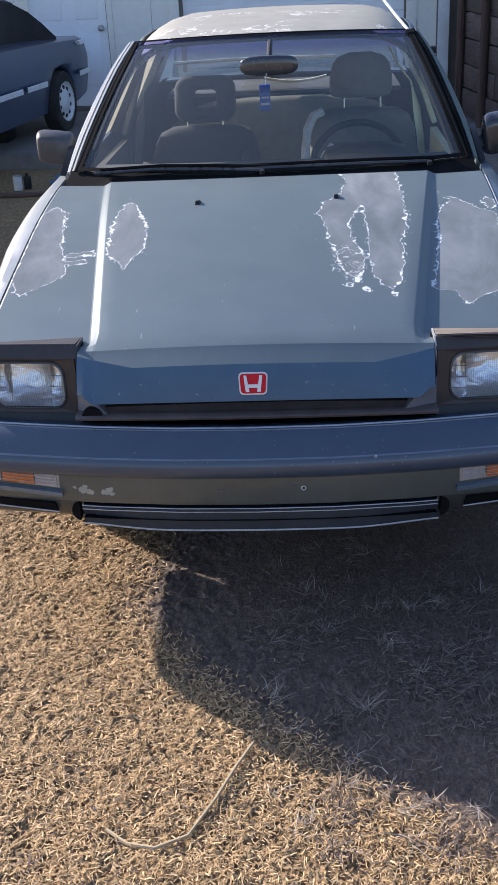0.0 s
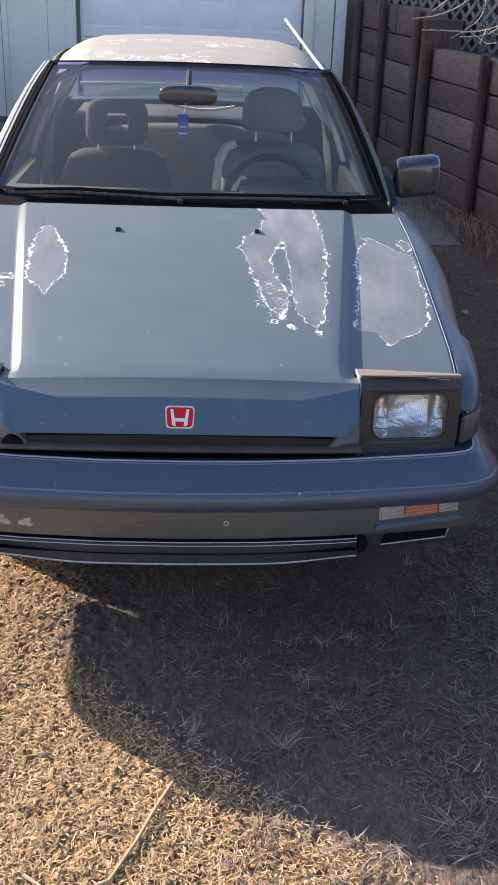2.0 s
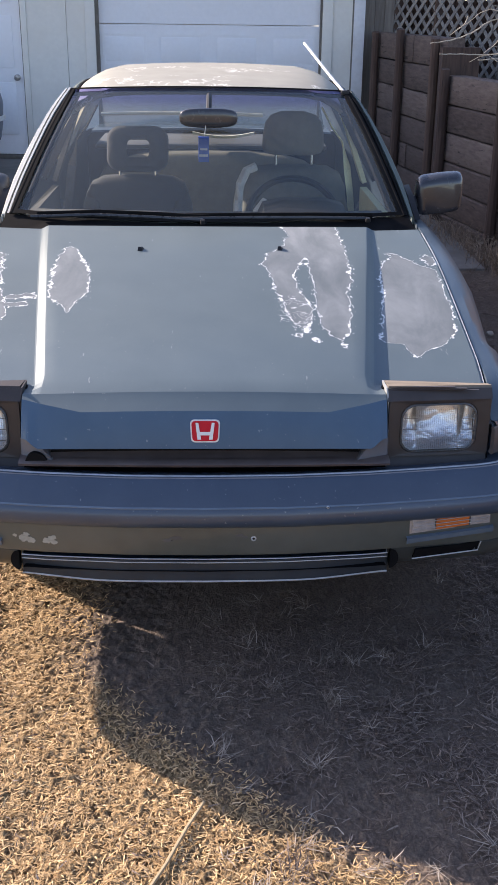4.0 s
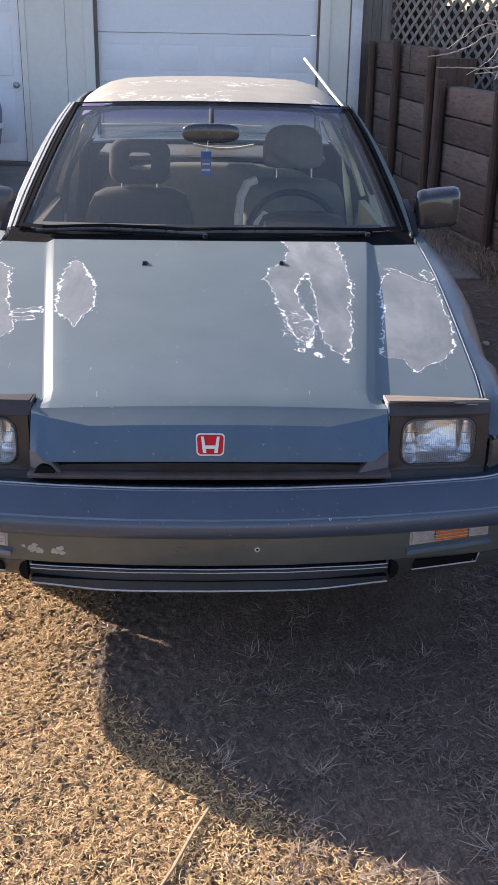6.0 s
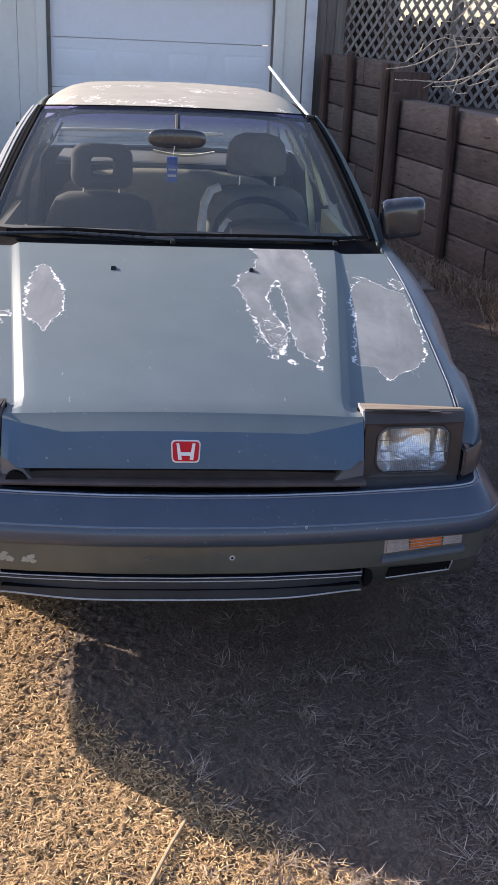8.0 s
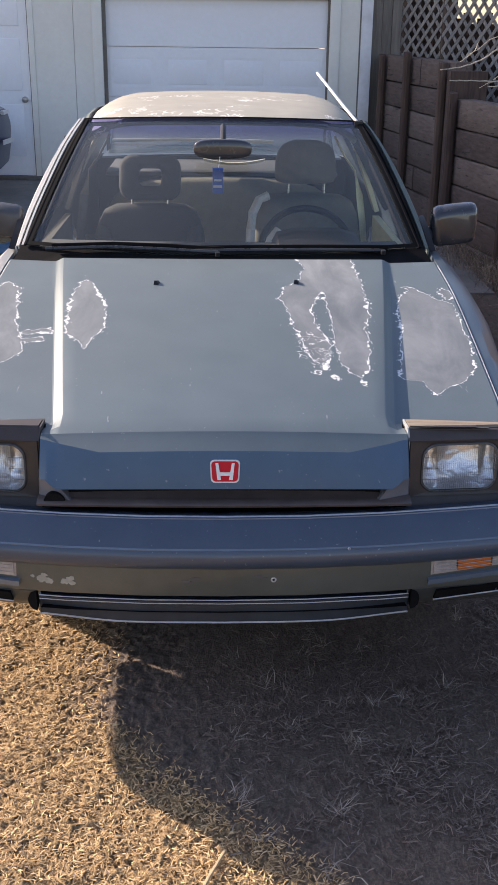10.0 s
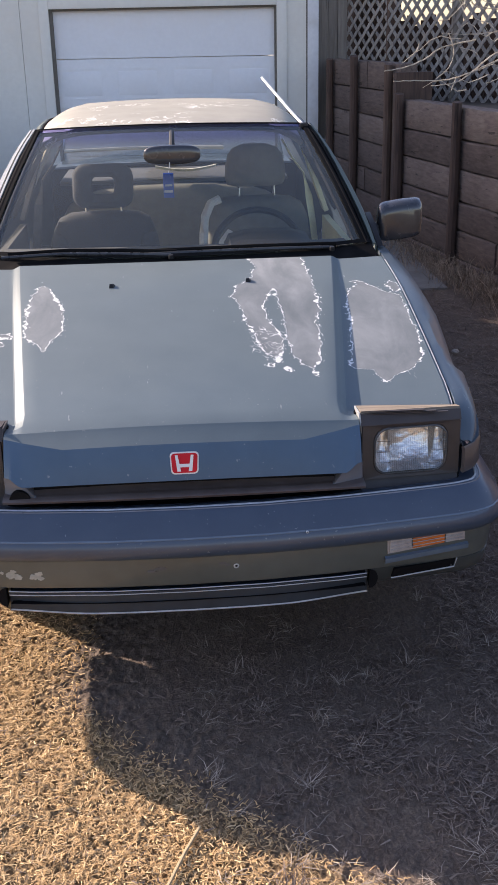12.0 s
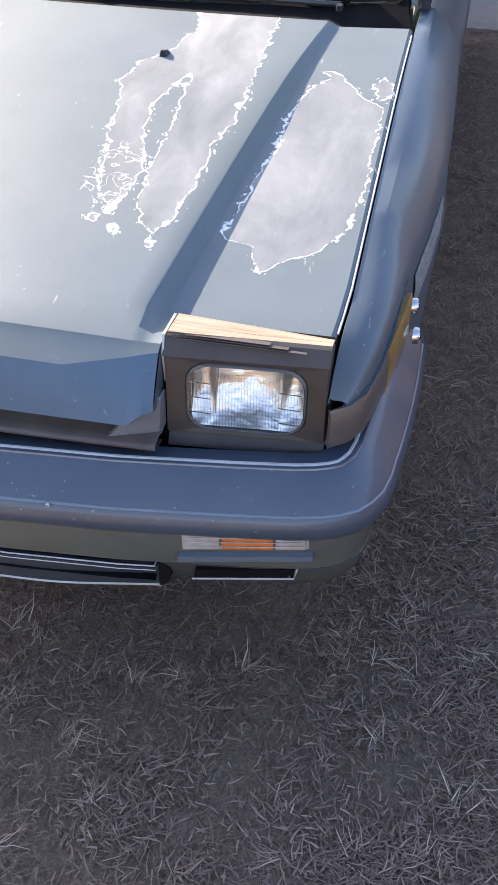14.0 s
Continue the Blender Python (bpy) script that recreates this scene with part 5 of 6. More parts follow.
part("backing", wall_box(W0, DX0, 0, 2.6, -0.04, 0.12), M_JAMB, wall)
part("backing", wall_box(DX1, GX0, 0, 2.6, -0.04, 0.12), M_JAMB, wall)
part("backing", wall_box(GX1, W1, 0, 2.6, -0.04, 0.12), M_JAMB, wall)
gable = loft([[(W0 - 0.3, wy(W0), 2.6), (-3.4, wy(-3.4), 2.6), (1.6, wy(1.6), 2.6)], [(W0 - 0.3, wy(W0), 3.38), (-3.4, wy(-3.4), 4.21), (1.6, wy(1.6), 3.25)]])
part("gable", thick(gable, 0.12), M_SIDING, wall)
part("side_wall", box((1.34, 8.92, 0), (1.46, 15.0, 3.2)), M_SIDING, wall)
part("side_wall", box((W0 - 0.1, 9.6, 0), (W0, 15.0, 3.5)), M_SIDING, wall)
part("rear_wall", box((W0, 14.9, 0), (1.46, 15.0, 3.2)), M_SIDING, wall)
roof_ob = part("garage_roof", thick(loft([[(W0 - 0.7, y, 3.43), (-3.4, y, 4.34), (1.95, y, 3.30)] for y in (8.62, 15.3)]), 0.12), M_SHINGLE)
tagged(roof_ob, "grey shingled gable roof over the garage", "roof", kind="structure")
board = part("trim", wall_box(1.40, 1.51, 0.0, 2.6, 0.035, 0.10, 0.004), M_BOARD)
tagged(board, "white painted corner board of the garage", "trim", kind="structure")
part("shadow_gap", wall_box(1.385, 1.40, 0.0, 2.6, 0.016, 0.05), M_JAMB, board)

# garage door: four sections with pressed panels
gdoor = thing("door_1", "white panelled overhead garage door, closed", "garage door", kind="structure")
sec = [0.0, 0.50, 0.985, 1.47, 1.955]
for z0, z1 in zip(sec, sec[1:]):
    s_ob = part("door_section", wall_box(GX0, GX1, z0 + 0.003, z1 - 0.003, -0.06, 0.05), M_DOORWHITE, gdoor)
    n = 4 if z1 < 1.9 else 0
    wdt = (GX1 - GX0) / 4
    for k in range(n):
        a, b = GX0 + k * wdt + 0.06, GX0 + (k + 1) * wdt - 0.06
        fr = bmesh.new()
        for x0, x1, y0, y1 in ((a, b, z0 + 0.09, z0 + 0.10), (a, b, z1 - 0.10, z1 - 0.09), (a, a + 0.010, z0 + 0.10, z1 - 0.10), (b - 0.010, b, z0 + 0.10, z1 - 0.10)):
            box((x0, -0.004, y0), (x1, 0.004, y1), bm=fr)
        for v in fr.verts:
            v.co.y += wy(v.co.x) + 0.060
        part("pressed_panel", fr, M_DOORWHITE, s_ob)
        part("panel_field", wall_box(a + 0.03, b - 0.03, z0 + 0.125, z1 - 0.125, -0.057, 0.01, 0.002), M_DOORWHITE, s_ob)
for x0, x1, z0, z1 in ((GX0 - 0.10, GX0, 0, GZ + 0.09), (GX1, GX1 + 0.10, 0, GZ + 0.09), (GX0, GX1, GZ, GZ + 0.09)):
    part("casing", wall_box(x0, x1, z0, z1, 0.03, 0.08, 0.004), M_SIDING, gdoor)
part("weather_seal", wall_box(GX0, GX0 + 0.035, 0, GZ, -0.01, 0.05), M_JAMB, gdoor)
part("weather_seal", wall_box(GX1 - 0.02, GX1, 0, GZ, -0.01, 0.05), M_JAMB, gdoor)
part("weather_seal", wall_box(GX0 + 0.035, GX1 - 0.02, GZ - 0.02, GZ, -0.01, 0.05), M_JAMB, gdoor)

# entry door with six panels and a knob
edoor = thing("door_2", "white six-panel entry door with a dark round knob", "door", kind="structure")
part("door_leaf", wall_box(DX0, DX1, DZ0, DZ1, -0.03, 0.045), M_DOORWHITE, edoor)
dw = (DX1 - DX0)
for r0, r1 in ((0.20, 0.72), (0.86, 1.36), (1.48, 1.74)):
    for k in (0, 1):
        a = DX0 + 0.10 + k * (dw * 0.5 - 0.03)
        b = a + dw * 0.5 - 0.17
        part("door_panel", wall_box(a, b, DZ0 + r0, DZ0 + r1, -0.022, 0.02, 0.006), M_DOORWHITE, edoor)
part("door_frame", wall_box(DX0 - 0.06, DX0, DZ0, DZ1 + 0.05, 0.02, 0.09, 0.003), M_SIDING, edoor)
part("door_frame", wall_box(DX1, DX1 + 0.06, DZ0, DZ1 + 0.05, 0.02, 0.09, 0.003), M_SIDING, edoor)
part("door_frame", wall_box(DX0, DX1, DZ1, DZ1 + 0.05, 0.02, 0.09, 0.003), M_SIDING, edoor)
part("door_seal", wall_box(DX1 - 0.014, DX1, DZ0, DZ1, -0.028, 0.01), M_JAMB, edoor)
part("threshold", wall_box(DX0 - 0.06, DX1 + 0.06, DZ0 - 0.04, DZ0, 0.06, 0.12, 0.004), M_JAMB, edoor)
part("knob", ring((DX1 - 0.075, wy(DX1) + 0.03, 0.94), (0, -1, 0), [(0.032, 0.0), (0.032, 0.008), (0.012, 0.012), (0.012, 0.035), (0.026, 0.045), (0.030, 0.058), (0.022, 0.070), (0.0001, 0.073)], 16), M_STEEL, edoor)

slab = part("pavement", box((-7.5, 6.6, -0.1), (-1.32, 9.6, 0.13), 0.015), M_CONCRETE)
tagged(slab, "raised stained concrete apron by the entry door", "concrete", kind="structure")
slab2 = part("pavement", box((-1.31, 4.62, -0.1), (1.86, 8.9, 0.012), 0.006), M_CONCRETE)
tagged(slab2, "worn concrete driveway slab before the garage door", "concrete", kind="structure")


def wood(name, c1, c2, c3, along="y"):
    m = Mat(name)
    st = {"x": (0.08, 1, 1), "y": (1, 0.08, 1), "z": (1, 1, 0.08)}[along]
    info = m.n("ObjectInfo").outputs["Random"]
    grain, big = m.noise(46, 5, 0.6, st, warp=0.4), m.noise(3.2, 3, 0.5)
    crack = m.step(m.noise(30, 4, 0.6, tuple(q * (0.5 if q < 1 else 1) for q in st)), 0.62, 0.68)
    f = m.math("ADD", m.math("MULTIPLY", grain, 0.55), m.math("ADD", m.math("MULTIPLY", big, 0.25), m.math("MULTIPLY", info, 0.2)))
    col = m.ramp(f, [(0.3, c1), (0.52, c2), (0.75, c3)])
    col = m.mix(m.math("MULTIPLY", crack, 0.7), col, tuple(c * 0.3 for c in c1))
    m.set(color=col, rough=0.9)
    m.bump(m.math("SUBTRACT", grain, crack), 0.6, 0.004)
    return m.m


M_TIMBER = wood("weathered_sleeper", (0.065, 0.046, 0.040), (0.130, 0.094, 0.080), (0.215, 0.165, 0.138))
M_POST = wood("dark_post", (0.05, 0.032, 0.026), (0.10, 0.062, 0.048), (0.17, 0.115, 0.085), "z")
M_LATTICE = wood("grey_lattice", (0.17, 0.155, 0.142), (0.27, 0.25, 0.23), (0.40, 0.37, 0.335), "z")
M_FENCE = wood("taupe_boards", (0.13, 0.112, 0.098), (0.21, 0.185, 0.16), (0.30, 0.265, 0.23), "z")
M_SOIL = plain("dark_soil", (0.07, 0.055, 0.042), 0.95, vary=0.4, scale=18, bump=0.8)


def sleeper_wall(name, a, b, top, course, posts, label, extra=0.0):
    """A retaining wall of stacked timbers from a to b, with round posts before it."""
    w = thing(name, label, "retaining wall", kind="structure")
    a, b = Vector((*a, 0)), Vector((*b, 0))
    d = (b - a)
    length = d.length
    d.normalize()
    nrm = Vector((d.y, -d.x, 0))
    if nrm.x > 0:
        nrm = -nrm
    z = top
    row = 0
    while z > 0.02:
        h = course * (0.92 + 0.16 * random.random())
        lo = max(z - h, 0.0)
        cuts = [0, length] if row % 2 else [0, length * (0.45 + 0.2 * random.random()), length]
        for c0, c1 in zip(cuts, cuts[1:]):
            j = 0.012 * random.uniform(-1, 1)
            bm = bmesh.new()
            n = max(3, int((c1 - c0) / 0.12))
            rows = []
            for i in range(n + 1):
                s = c0 + 0.004 + (c1 - c0 - 0.008) * i / n
                p = a + d * s
                wv = 0.006 * noise.noise((s * 4, z * 7, row))
                wt = 0.009 * noise.noise((s * 3 + 9, z * 5, row))
                f = nrm * (j + wv)
                rows.append([p + f + Vector((0, 0, lo + 0.006)), p + f + nrm * 0.008 + Vector((0, 0, lo + 0.018)), p + f + nrm * 0.009 + Vector((0, 0, z - 0.018 + wt)), p + f + Vector((0, 0, z - 0.005 + wt)), p - nrm * 0.14 + Vector((0, 0, z - 0.005)), p - nrm * 0.14 + Vector((0, 0, lo + 0.006))])
            part("sleeper", loft(rows, True, True, bm), M_TIMBER, w)
        z = lo
        row += 1
    for s, zt, r in posts:
        p = a + d * s + nrm * (r + 0.014)
        part("post", tube([p + Vector((0, 0, -0.02)), p + Vector((0.004, 0, zt * 0.5)), p + Vector((0, 0.004, zt - 0.02)), p + Vector((0, 0, zt))], r, 10, taper=0.9), M_POST, w)
    return w


sleeper_wall("wall_sleepers", (1.60, 8.86), (1.905, 6.62), 1.43, 0.225, [(0.30, 1.43, 0.040), (1.12, 1.47, 0.042), (2.10, 1.42, 0.042)], "tall dark weathered timber retaining wall in shade")
sleeper_wall("wall_sleepers", (1.90, 6.50), (2.62, 2.60), 1.155, 0.215, [(0.06, 1.20, 0.042), (1.15, 1.19, 0.040), (2.35, 1.18, 0.040), (3.5, 1.18, 0.04)], "lower weathered timber retaining wall with round posts")
part("bank_end", box((1.84, 6.50, 0.0), (2.14, 6.62, 1.36)), M_POST)
tagged(bpy.context.scene.objects["bank_end"], "dark timber end where the wall steps down", "wall", kind="structure")
bank = part("raised_bank", loft([[(1.80, 9.6, 1.04), (4, 9.6, 1.06), (14, 9.6, 1.2)], [(1.72, 8.9, 1.04), (4, 8.9, 1.05), (14, 8.9, 1.2)], [(2.02, 6.6, 1.06), (4, 6.6, 1.06), (14, 6.6, 1.2)], [(2.04, 6.45, 1.09), (4, 6.4, 1.10), (14, 6.4, 1.2)], [(2.72, 2.6, 1.08), (4, 2.6, 1.08), (14, 2.6, 1.2)], [(2.85, -6, 1.06), (4, -6, 1.08), (14, -6, 1.2)]]), M_SOIL)
tagged(bank, "raised bank of dark soil behind the timber wall", "bank", kind="structure")
part("bank_face", loft([[(2.71, 2.6, -0.02), (2.84, -6, -0.02)], [(2.71, 2.6, 1.085), (2.84, -6, 1.065)]]), M_SOIL, bank)

# boards between garage and timber wall
fence = thing("board_fence", "taupe weathered board screen beside the garage", "fence", kind="structure")
for k in range(3):
    x = 1.525 + k * 0.098
    part("fence_board", box((x, 8.93 + 0.004 * (k % 2), 0.0), (x + 0.094, 8.955 + 0.004 * (k % 2), 2.5), 0.002), M_FENCE, fence)

# diagonal lattice screen on top of the bank
lat = thing("lattice_fence", "grey weathered diagonal lattice screen above the timber wall", "fence", kind="structure")
A, B = Vector((1.80, 8.98, 0)), Vector((3.75, 5.90, 0))
LD = (B - A).normalized()
LL = (B - A).length
LN = Vector((LD.y, -LD.x, 0))
Z0, Z1 = 0.90, 2.75
HH = Z1 - Z0


def strip_mesh(k, sgn):
    s0 = k * 0.127
    a0, z0, a1, z1 = (s0, 0.0, s0 + HH * 0.9, HH) if sgn > 0 else (s0, HH, s0 + HH * 0.9, 0.0)
    t0, t1 = max(0.0, -a0 / (a1 - a0)), min(1.0, (LL - a0) / (a1 - a0))
    if t1 - t0 < 0.03:
        return None
    p = [A + LD * (a0 + (a1 - a0) * t) + Vector((0, 0, Z0 + z0 + (z1 - z0) * t)) for t in (t0, t1)]
    d = (p[1] - p[0]).normalized()
    w = d.cross(LN).normalized() * 0.016
    off = LN * (0.004 if sgn > 0 else -0.004)
    return loft([[q + w + off - LN * 0.0035, q - w + off - LN * 0.0035, q - w + off + LN * 0.0035, q + w + off + LN * 0.0035] for q in p], True, True)


for sgn in (1, -1):
    k = -int(HH * 0.9 / 0.127) - 1
    while k * 0.127 < LL:
        sm = strip_mesh(k, sgn)
        if sm:
            part("lattice_strip", sm, M_LATTICE, lat, smooth=False)
        k += 1
for s in (0.02, 0.62, 1.5, 2.45, LL - 0.05):
    p = A + LD * s + LN * -0.05
    part("fence_post", box((p.x - 0.045, p.y - 0.045, 1.05), (p.x + 0.045, p.y + 0.045, 2.8), 0.004), M_POST if s < 1 else M_FENCE, lat)
part("fence_rail", tube([A + Vector((0, 0.03, 0.92)), B + Vector((0, 0.03, 0.92))], 0.03, 4), M_FENCE, lat)
back_boards = thing("board_fence", "dark board fence behind the lattice", "fence", kind="structure")
for k in range(-9, 40):
    s = k * 0.098
    p = A + LD * s - LN * -0.0 + Vector((0.35, 0.28, 0))
    h = (2.75 if k < 4 else 1.72) + 0.05 * (k % 3)
    bmf = loft([[p + LD * 0.002 + Vector((0, 0, z)), p + LD * 0.093 + Vector((0, 0, z)), p + LD * 0.093 + Vector((0.015, 0.01, z)), p + LD * 0.002 + Vector((0.015, 0.01, z))] for z in (1.0, h)], True, True)
    part("fence_board", bmf, M_POST, back_boards, smooth=False)


# ---- things round the car ----
def build_shrub():
    """A bare shrub on the bank: bent limbs and pale twigs reaching over the wall."""
    m = Mat("pale_bark")
    g = m.noise(60, 4, 0.6, (1, 1, 0.3))
    m.set(color=m.ramp(g, [(0.3, (0.26, 0.22, 0.17)), (0.7, (0.55, 0.49, 0.40))]), rough=0.85)
    m.bump(g, 0.5, 0.002)
    dark = plain("dark_bark", (0.10, 0.078, 0.06), 0.9, vary=0.35, scale=40, bump=0.6)
    shrub = thing("bare_shrub", "leafless shrub with pale sunlit twigs on the bank", "shrub", at=(2.95, 3.9, 1.08))
    part("trunk", tube([(2.95, 3.9, 1.0), (2.72, 3.95, 1.35), (2.45, 4.0, 1.65), (2.15, 4.0, 1.86), (1.98, 4.0, 1.95)], 0.030, 10, taper=0.45), dark, shrub)
    part("limb", tube([(2.9, 3.9, 1.1), (2.5, 3.95, 1.50), (2.2, 4.0, 1.58), (1.95, 4.02, 1.56)], 0.020, 8, taper=0.5), dark, shrub)
    part("limb", tube([(2.95, 3.85, 1.15), (2.65, 3.7, 1.35), (2.3, 3.7, 1.42), (2.05, 3.7, 1.50)], 0.016, 8, taper=0.5), dark, shrub)
    twigs = [[(1.24, 1.46), (1.38, 1.48), (1.50, 1.52), (1.60, 1.58), (1.78, 1.62)], [(1.31, 1.40), (1.44, 1.40), (1.60, 1.40), (1.72, 1.43), (1.95, 1.52)],
             [(1.53, 1.37), (1.67, 1.39), (1.77, 1.45), (1.91, 1.54), (2.15, 1.60)], [(1.36, 1.50), (1.43, 1.56), (1.45, 1.61)], [(1.55, 1.41), (1.63, 1.47), (1.66, 1.56), (1.62, 1.66)],
             [(1.59, 1.66), (1.73, 1.65), (1.89, 1.66), (2.1, 1.72)], [(1.70, 1.58), (1.77, 1.56), (1.80, 1.54)], [(1.85, 1.38), (1.93, 1.41), (2.1, 1.5)], [(1.80, 1.83), (1.90, 1.80), (2.05, 1.75)], [(1.64, 1.34), (1.67, 1.42)]]
    for i, t in enumerate(twigs):
        ks = list(range(len(t)))
        fine = []
        for k in range(6 * (len(t) - 1) + 1):
            a, b = soft(k / 6, ks, [p[0] for p in t]), soft(k / 6, ks, [p[1] for p in t])
            fine.append(Vector((a, 4.0 + 0.05 * math.sin(a * 9 + i), b + 0.0015 * math.sin(k * 2.1 + i))))
        part("twig", tube(list(reversed(fine)), 0.0052 if i < 3 else 0.0034, 6, taper=0.55), m.m, shrub)
    for i in range(16):
        a = Vector((1.75 + random.random() * 0.5, 4.0 + random.uniform(-0.2, 0.5), 1.32 + random.random() * 0.55))
        d = Vector((-0.6 + random.uniform(-0.5, 0.3), random.uniform(-0.3, 0.3), random.uniform(-0.7, 0.7))).normalized()
        n = random.uniform(0.12, 0.34)
        pts = [a + d * n * k / 5 + Vector((0, 0, 0.03 * math.sin(k * 1.3 + i))) for k in range(6)]
        part("twig", tube(pts, 0.0035, 5, taper=0.4), m.m, shrub)


def build_old_car():
    """A dark blue sedan parked nose to the viewer; its rear quarter shows beside the wall."""
    blue = plain("dark_blue_paint", (0.030, 0.052, 0.105), 0.35, vary=0.2, scale=8, bump=0.0, coat=0.5, dirt=(0.07, 0.075, 0.09))
    old = thing("parked_blue_car", "dark blue old sedan with bright side strips parked by the garage", "car", at=(-2.9, 6.6, 0.13))
    O = Vector((-2.16, 7.72, 0.13))
    f = Vector((-0.17, -0.985, 0)).normalized()
    r = Vector((-f.y, f.x, 0)) * 1.0
    if r.x < 0:
        r = -r

    def W(s, o, z):
        """s metres ahead of the rear axle, o outwards from the near side, z over the ground."""
        return O + f * s + r * o + Vector((0, 0, z))

    bm = bmesh.new()
    rows = []
    for s in (-0.80, -0.76, -0.66, -0.45, -0.345, -0.30, -0.17, 0.0, 0.17, 0.30, 0.345, 0.7, 1.2, 1.8, 2.3, 3.0, 3.3):
        top = lerp(s, [-0.80, -0.66, 0.2, 1.0, 2.2, 3.3], [0.78, 0.80, 0.83, 0.85, 0.84, 0.72])
        arch = math.sqrt(max(0.325 ** 2 - s * s, 0)) + 0.27 if abs(s) < 0.325 else lerp(s, [-0.8, -0.4, 3.3], [0.30, 0.22, 0.20])
        t = lerp(s, [-0.80, -0.76, -0.66, 3.0, 3.3], [0.10, 0.045, 0.02, 0.0, 0.1])
        near = [W(s, -0.10 - t, top), W(s, -0.035 - t, top - 0.03), W(s, -0.005 - t, top - 0.14), W(s, -t, 0.60), W(s, -0.015 - t, max(0.42, arch + 0.01)), W(s, -0.04 - t, arch)]
        far = [W(s, -1.52 + t, arch), W(s, -1.55 + t, 0.60), W(s, -1.50 + t, top)]
        rows.append(near + far)
    loft(rows, True, True, bm)
    part("body", bm, blue, old)
    cab = []
    for s, z, inn in ((-0.16, 0.83, 0.10), (0.02, 0.965, 0.15), (0.20, 1.07, 0.19), (0.42, 1.155, 0.235), (0.75, 1.22, 0.26), (1.5, 1.235, 0.27), (2.0, 0.85, 0.14)):
        cab.append([W(s, -inn, z), W(s, -inn - 0.05, z + 0.01), W(s, -0.78, z + 0.025), W(s, -1.50 + inn, z), W(s, -1.50 + inn, 0.8), W(s, -inn, 0.8)])
    part("cabin", loft(cab, True, True), M_BLACK, old, "dark cabin and windows")
    part("roof", thick(loft([[W(s, -o, z) for o in (0.25, 0.40, 0.78, 1.15, 1.28)] for s, z in ((0.36, 1.155), (0.7, 1.235), (1.3, 1.25), (1.6, 1.24))]), 0.02), blue, old)
    for s0, s1 in ((-0.72, -0.36), (0.42, 0.86), (0.95, 1.9)):
        part("side_strip", loft([[W(sx, 0.010 - t, 0.505), W(sx, 0.016 - t, 0.50), W(sx, 0.016 - t, 0.462), W(sx, 0.008 - t, 0.457)] for sx, t in ((s0, 0.03 if s0 < -0.6 else 0.0), (s0 * 0.6 + s1 * 0.4, 0.012 if s0 < -0.6 else 0.0), (s1, 0.0))]), M_WHITE, old, "bright side strip")
    part("rear_bumper", tube([W(-0.79, -0.22, 0.42), W(-0.84, -0.78, 0.42), W(-0.80, -1.40, 0.42)], 0.045, 8), M_TRIM, old)
    part("tail_lamp", loft([[W(-0.66, -0.024, 0.765), W(-0.48, -0.006, 0.762), W(-0.50, -0.004, 0.728), W(-0.66, -0.020, 0.735)], [W(-0.66, -0.06, 0.765), W(-0.48, -0.05, 0.762), W(-0.50, -0.05, 0.728), W(-0.66, -0.06, 0.735)]], True, True), M_WHITE, old, "clear side lens of the tail lamp")
    for s in (0.0, 2.45):
        c = W(s, -0.06, 0.275)
        w = part("wheel", ring(c, r, [(0.175, 0.06), (0.23, 0.065), (0.262, 0.05), (0.272, 0.02), (0.272, -0.08), (0.2, -0.10), (0.15, -0.08)], 32), M_TYRE, old)
        part("rim", ring(c, r, [(0.180, 0.064), (0.172, 0.050), (0.145, 0.032), (0.105, 0.048), (0.07, 0.05), (0.050, 0.062), (0.0001, 0.062)], 28), M_WHITE, w, "pale steel rim with round holes")
        a, b = Vector((0, 0, 1)), r.cross(Vector((0, 0, 1)))
        for k in range(10):
            q = c + (a * math.cos(k * math.tau / 10) + b * math.sin(k * math.tau / 10)) * 0.125 + r * 0.036
            part("rim_hole", disc(q, r, 0.019, 0.012, 10), M_BLACK, w)


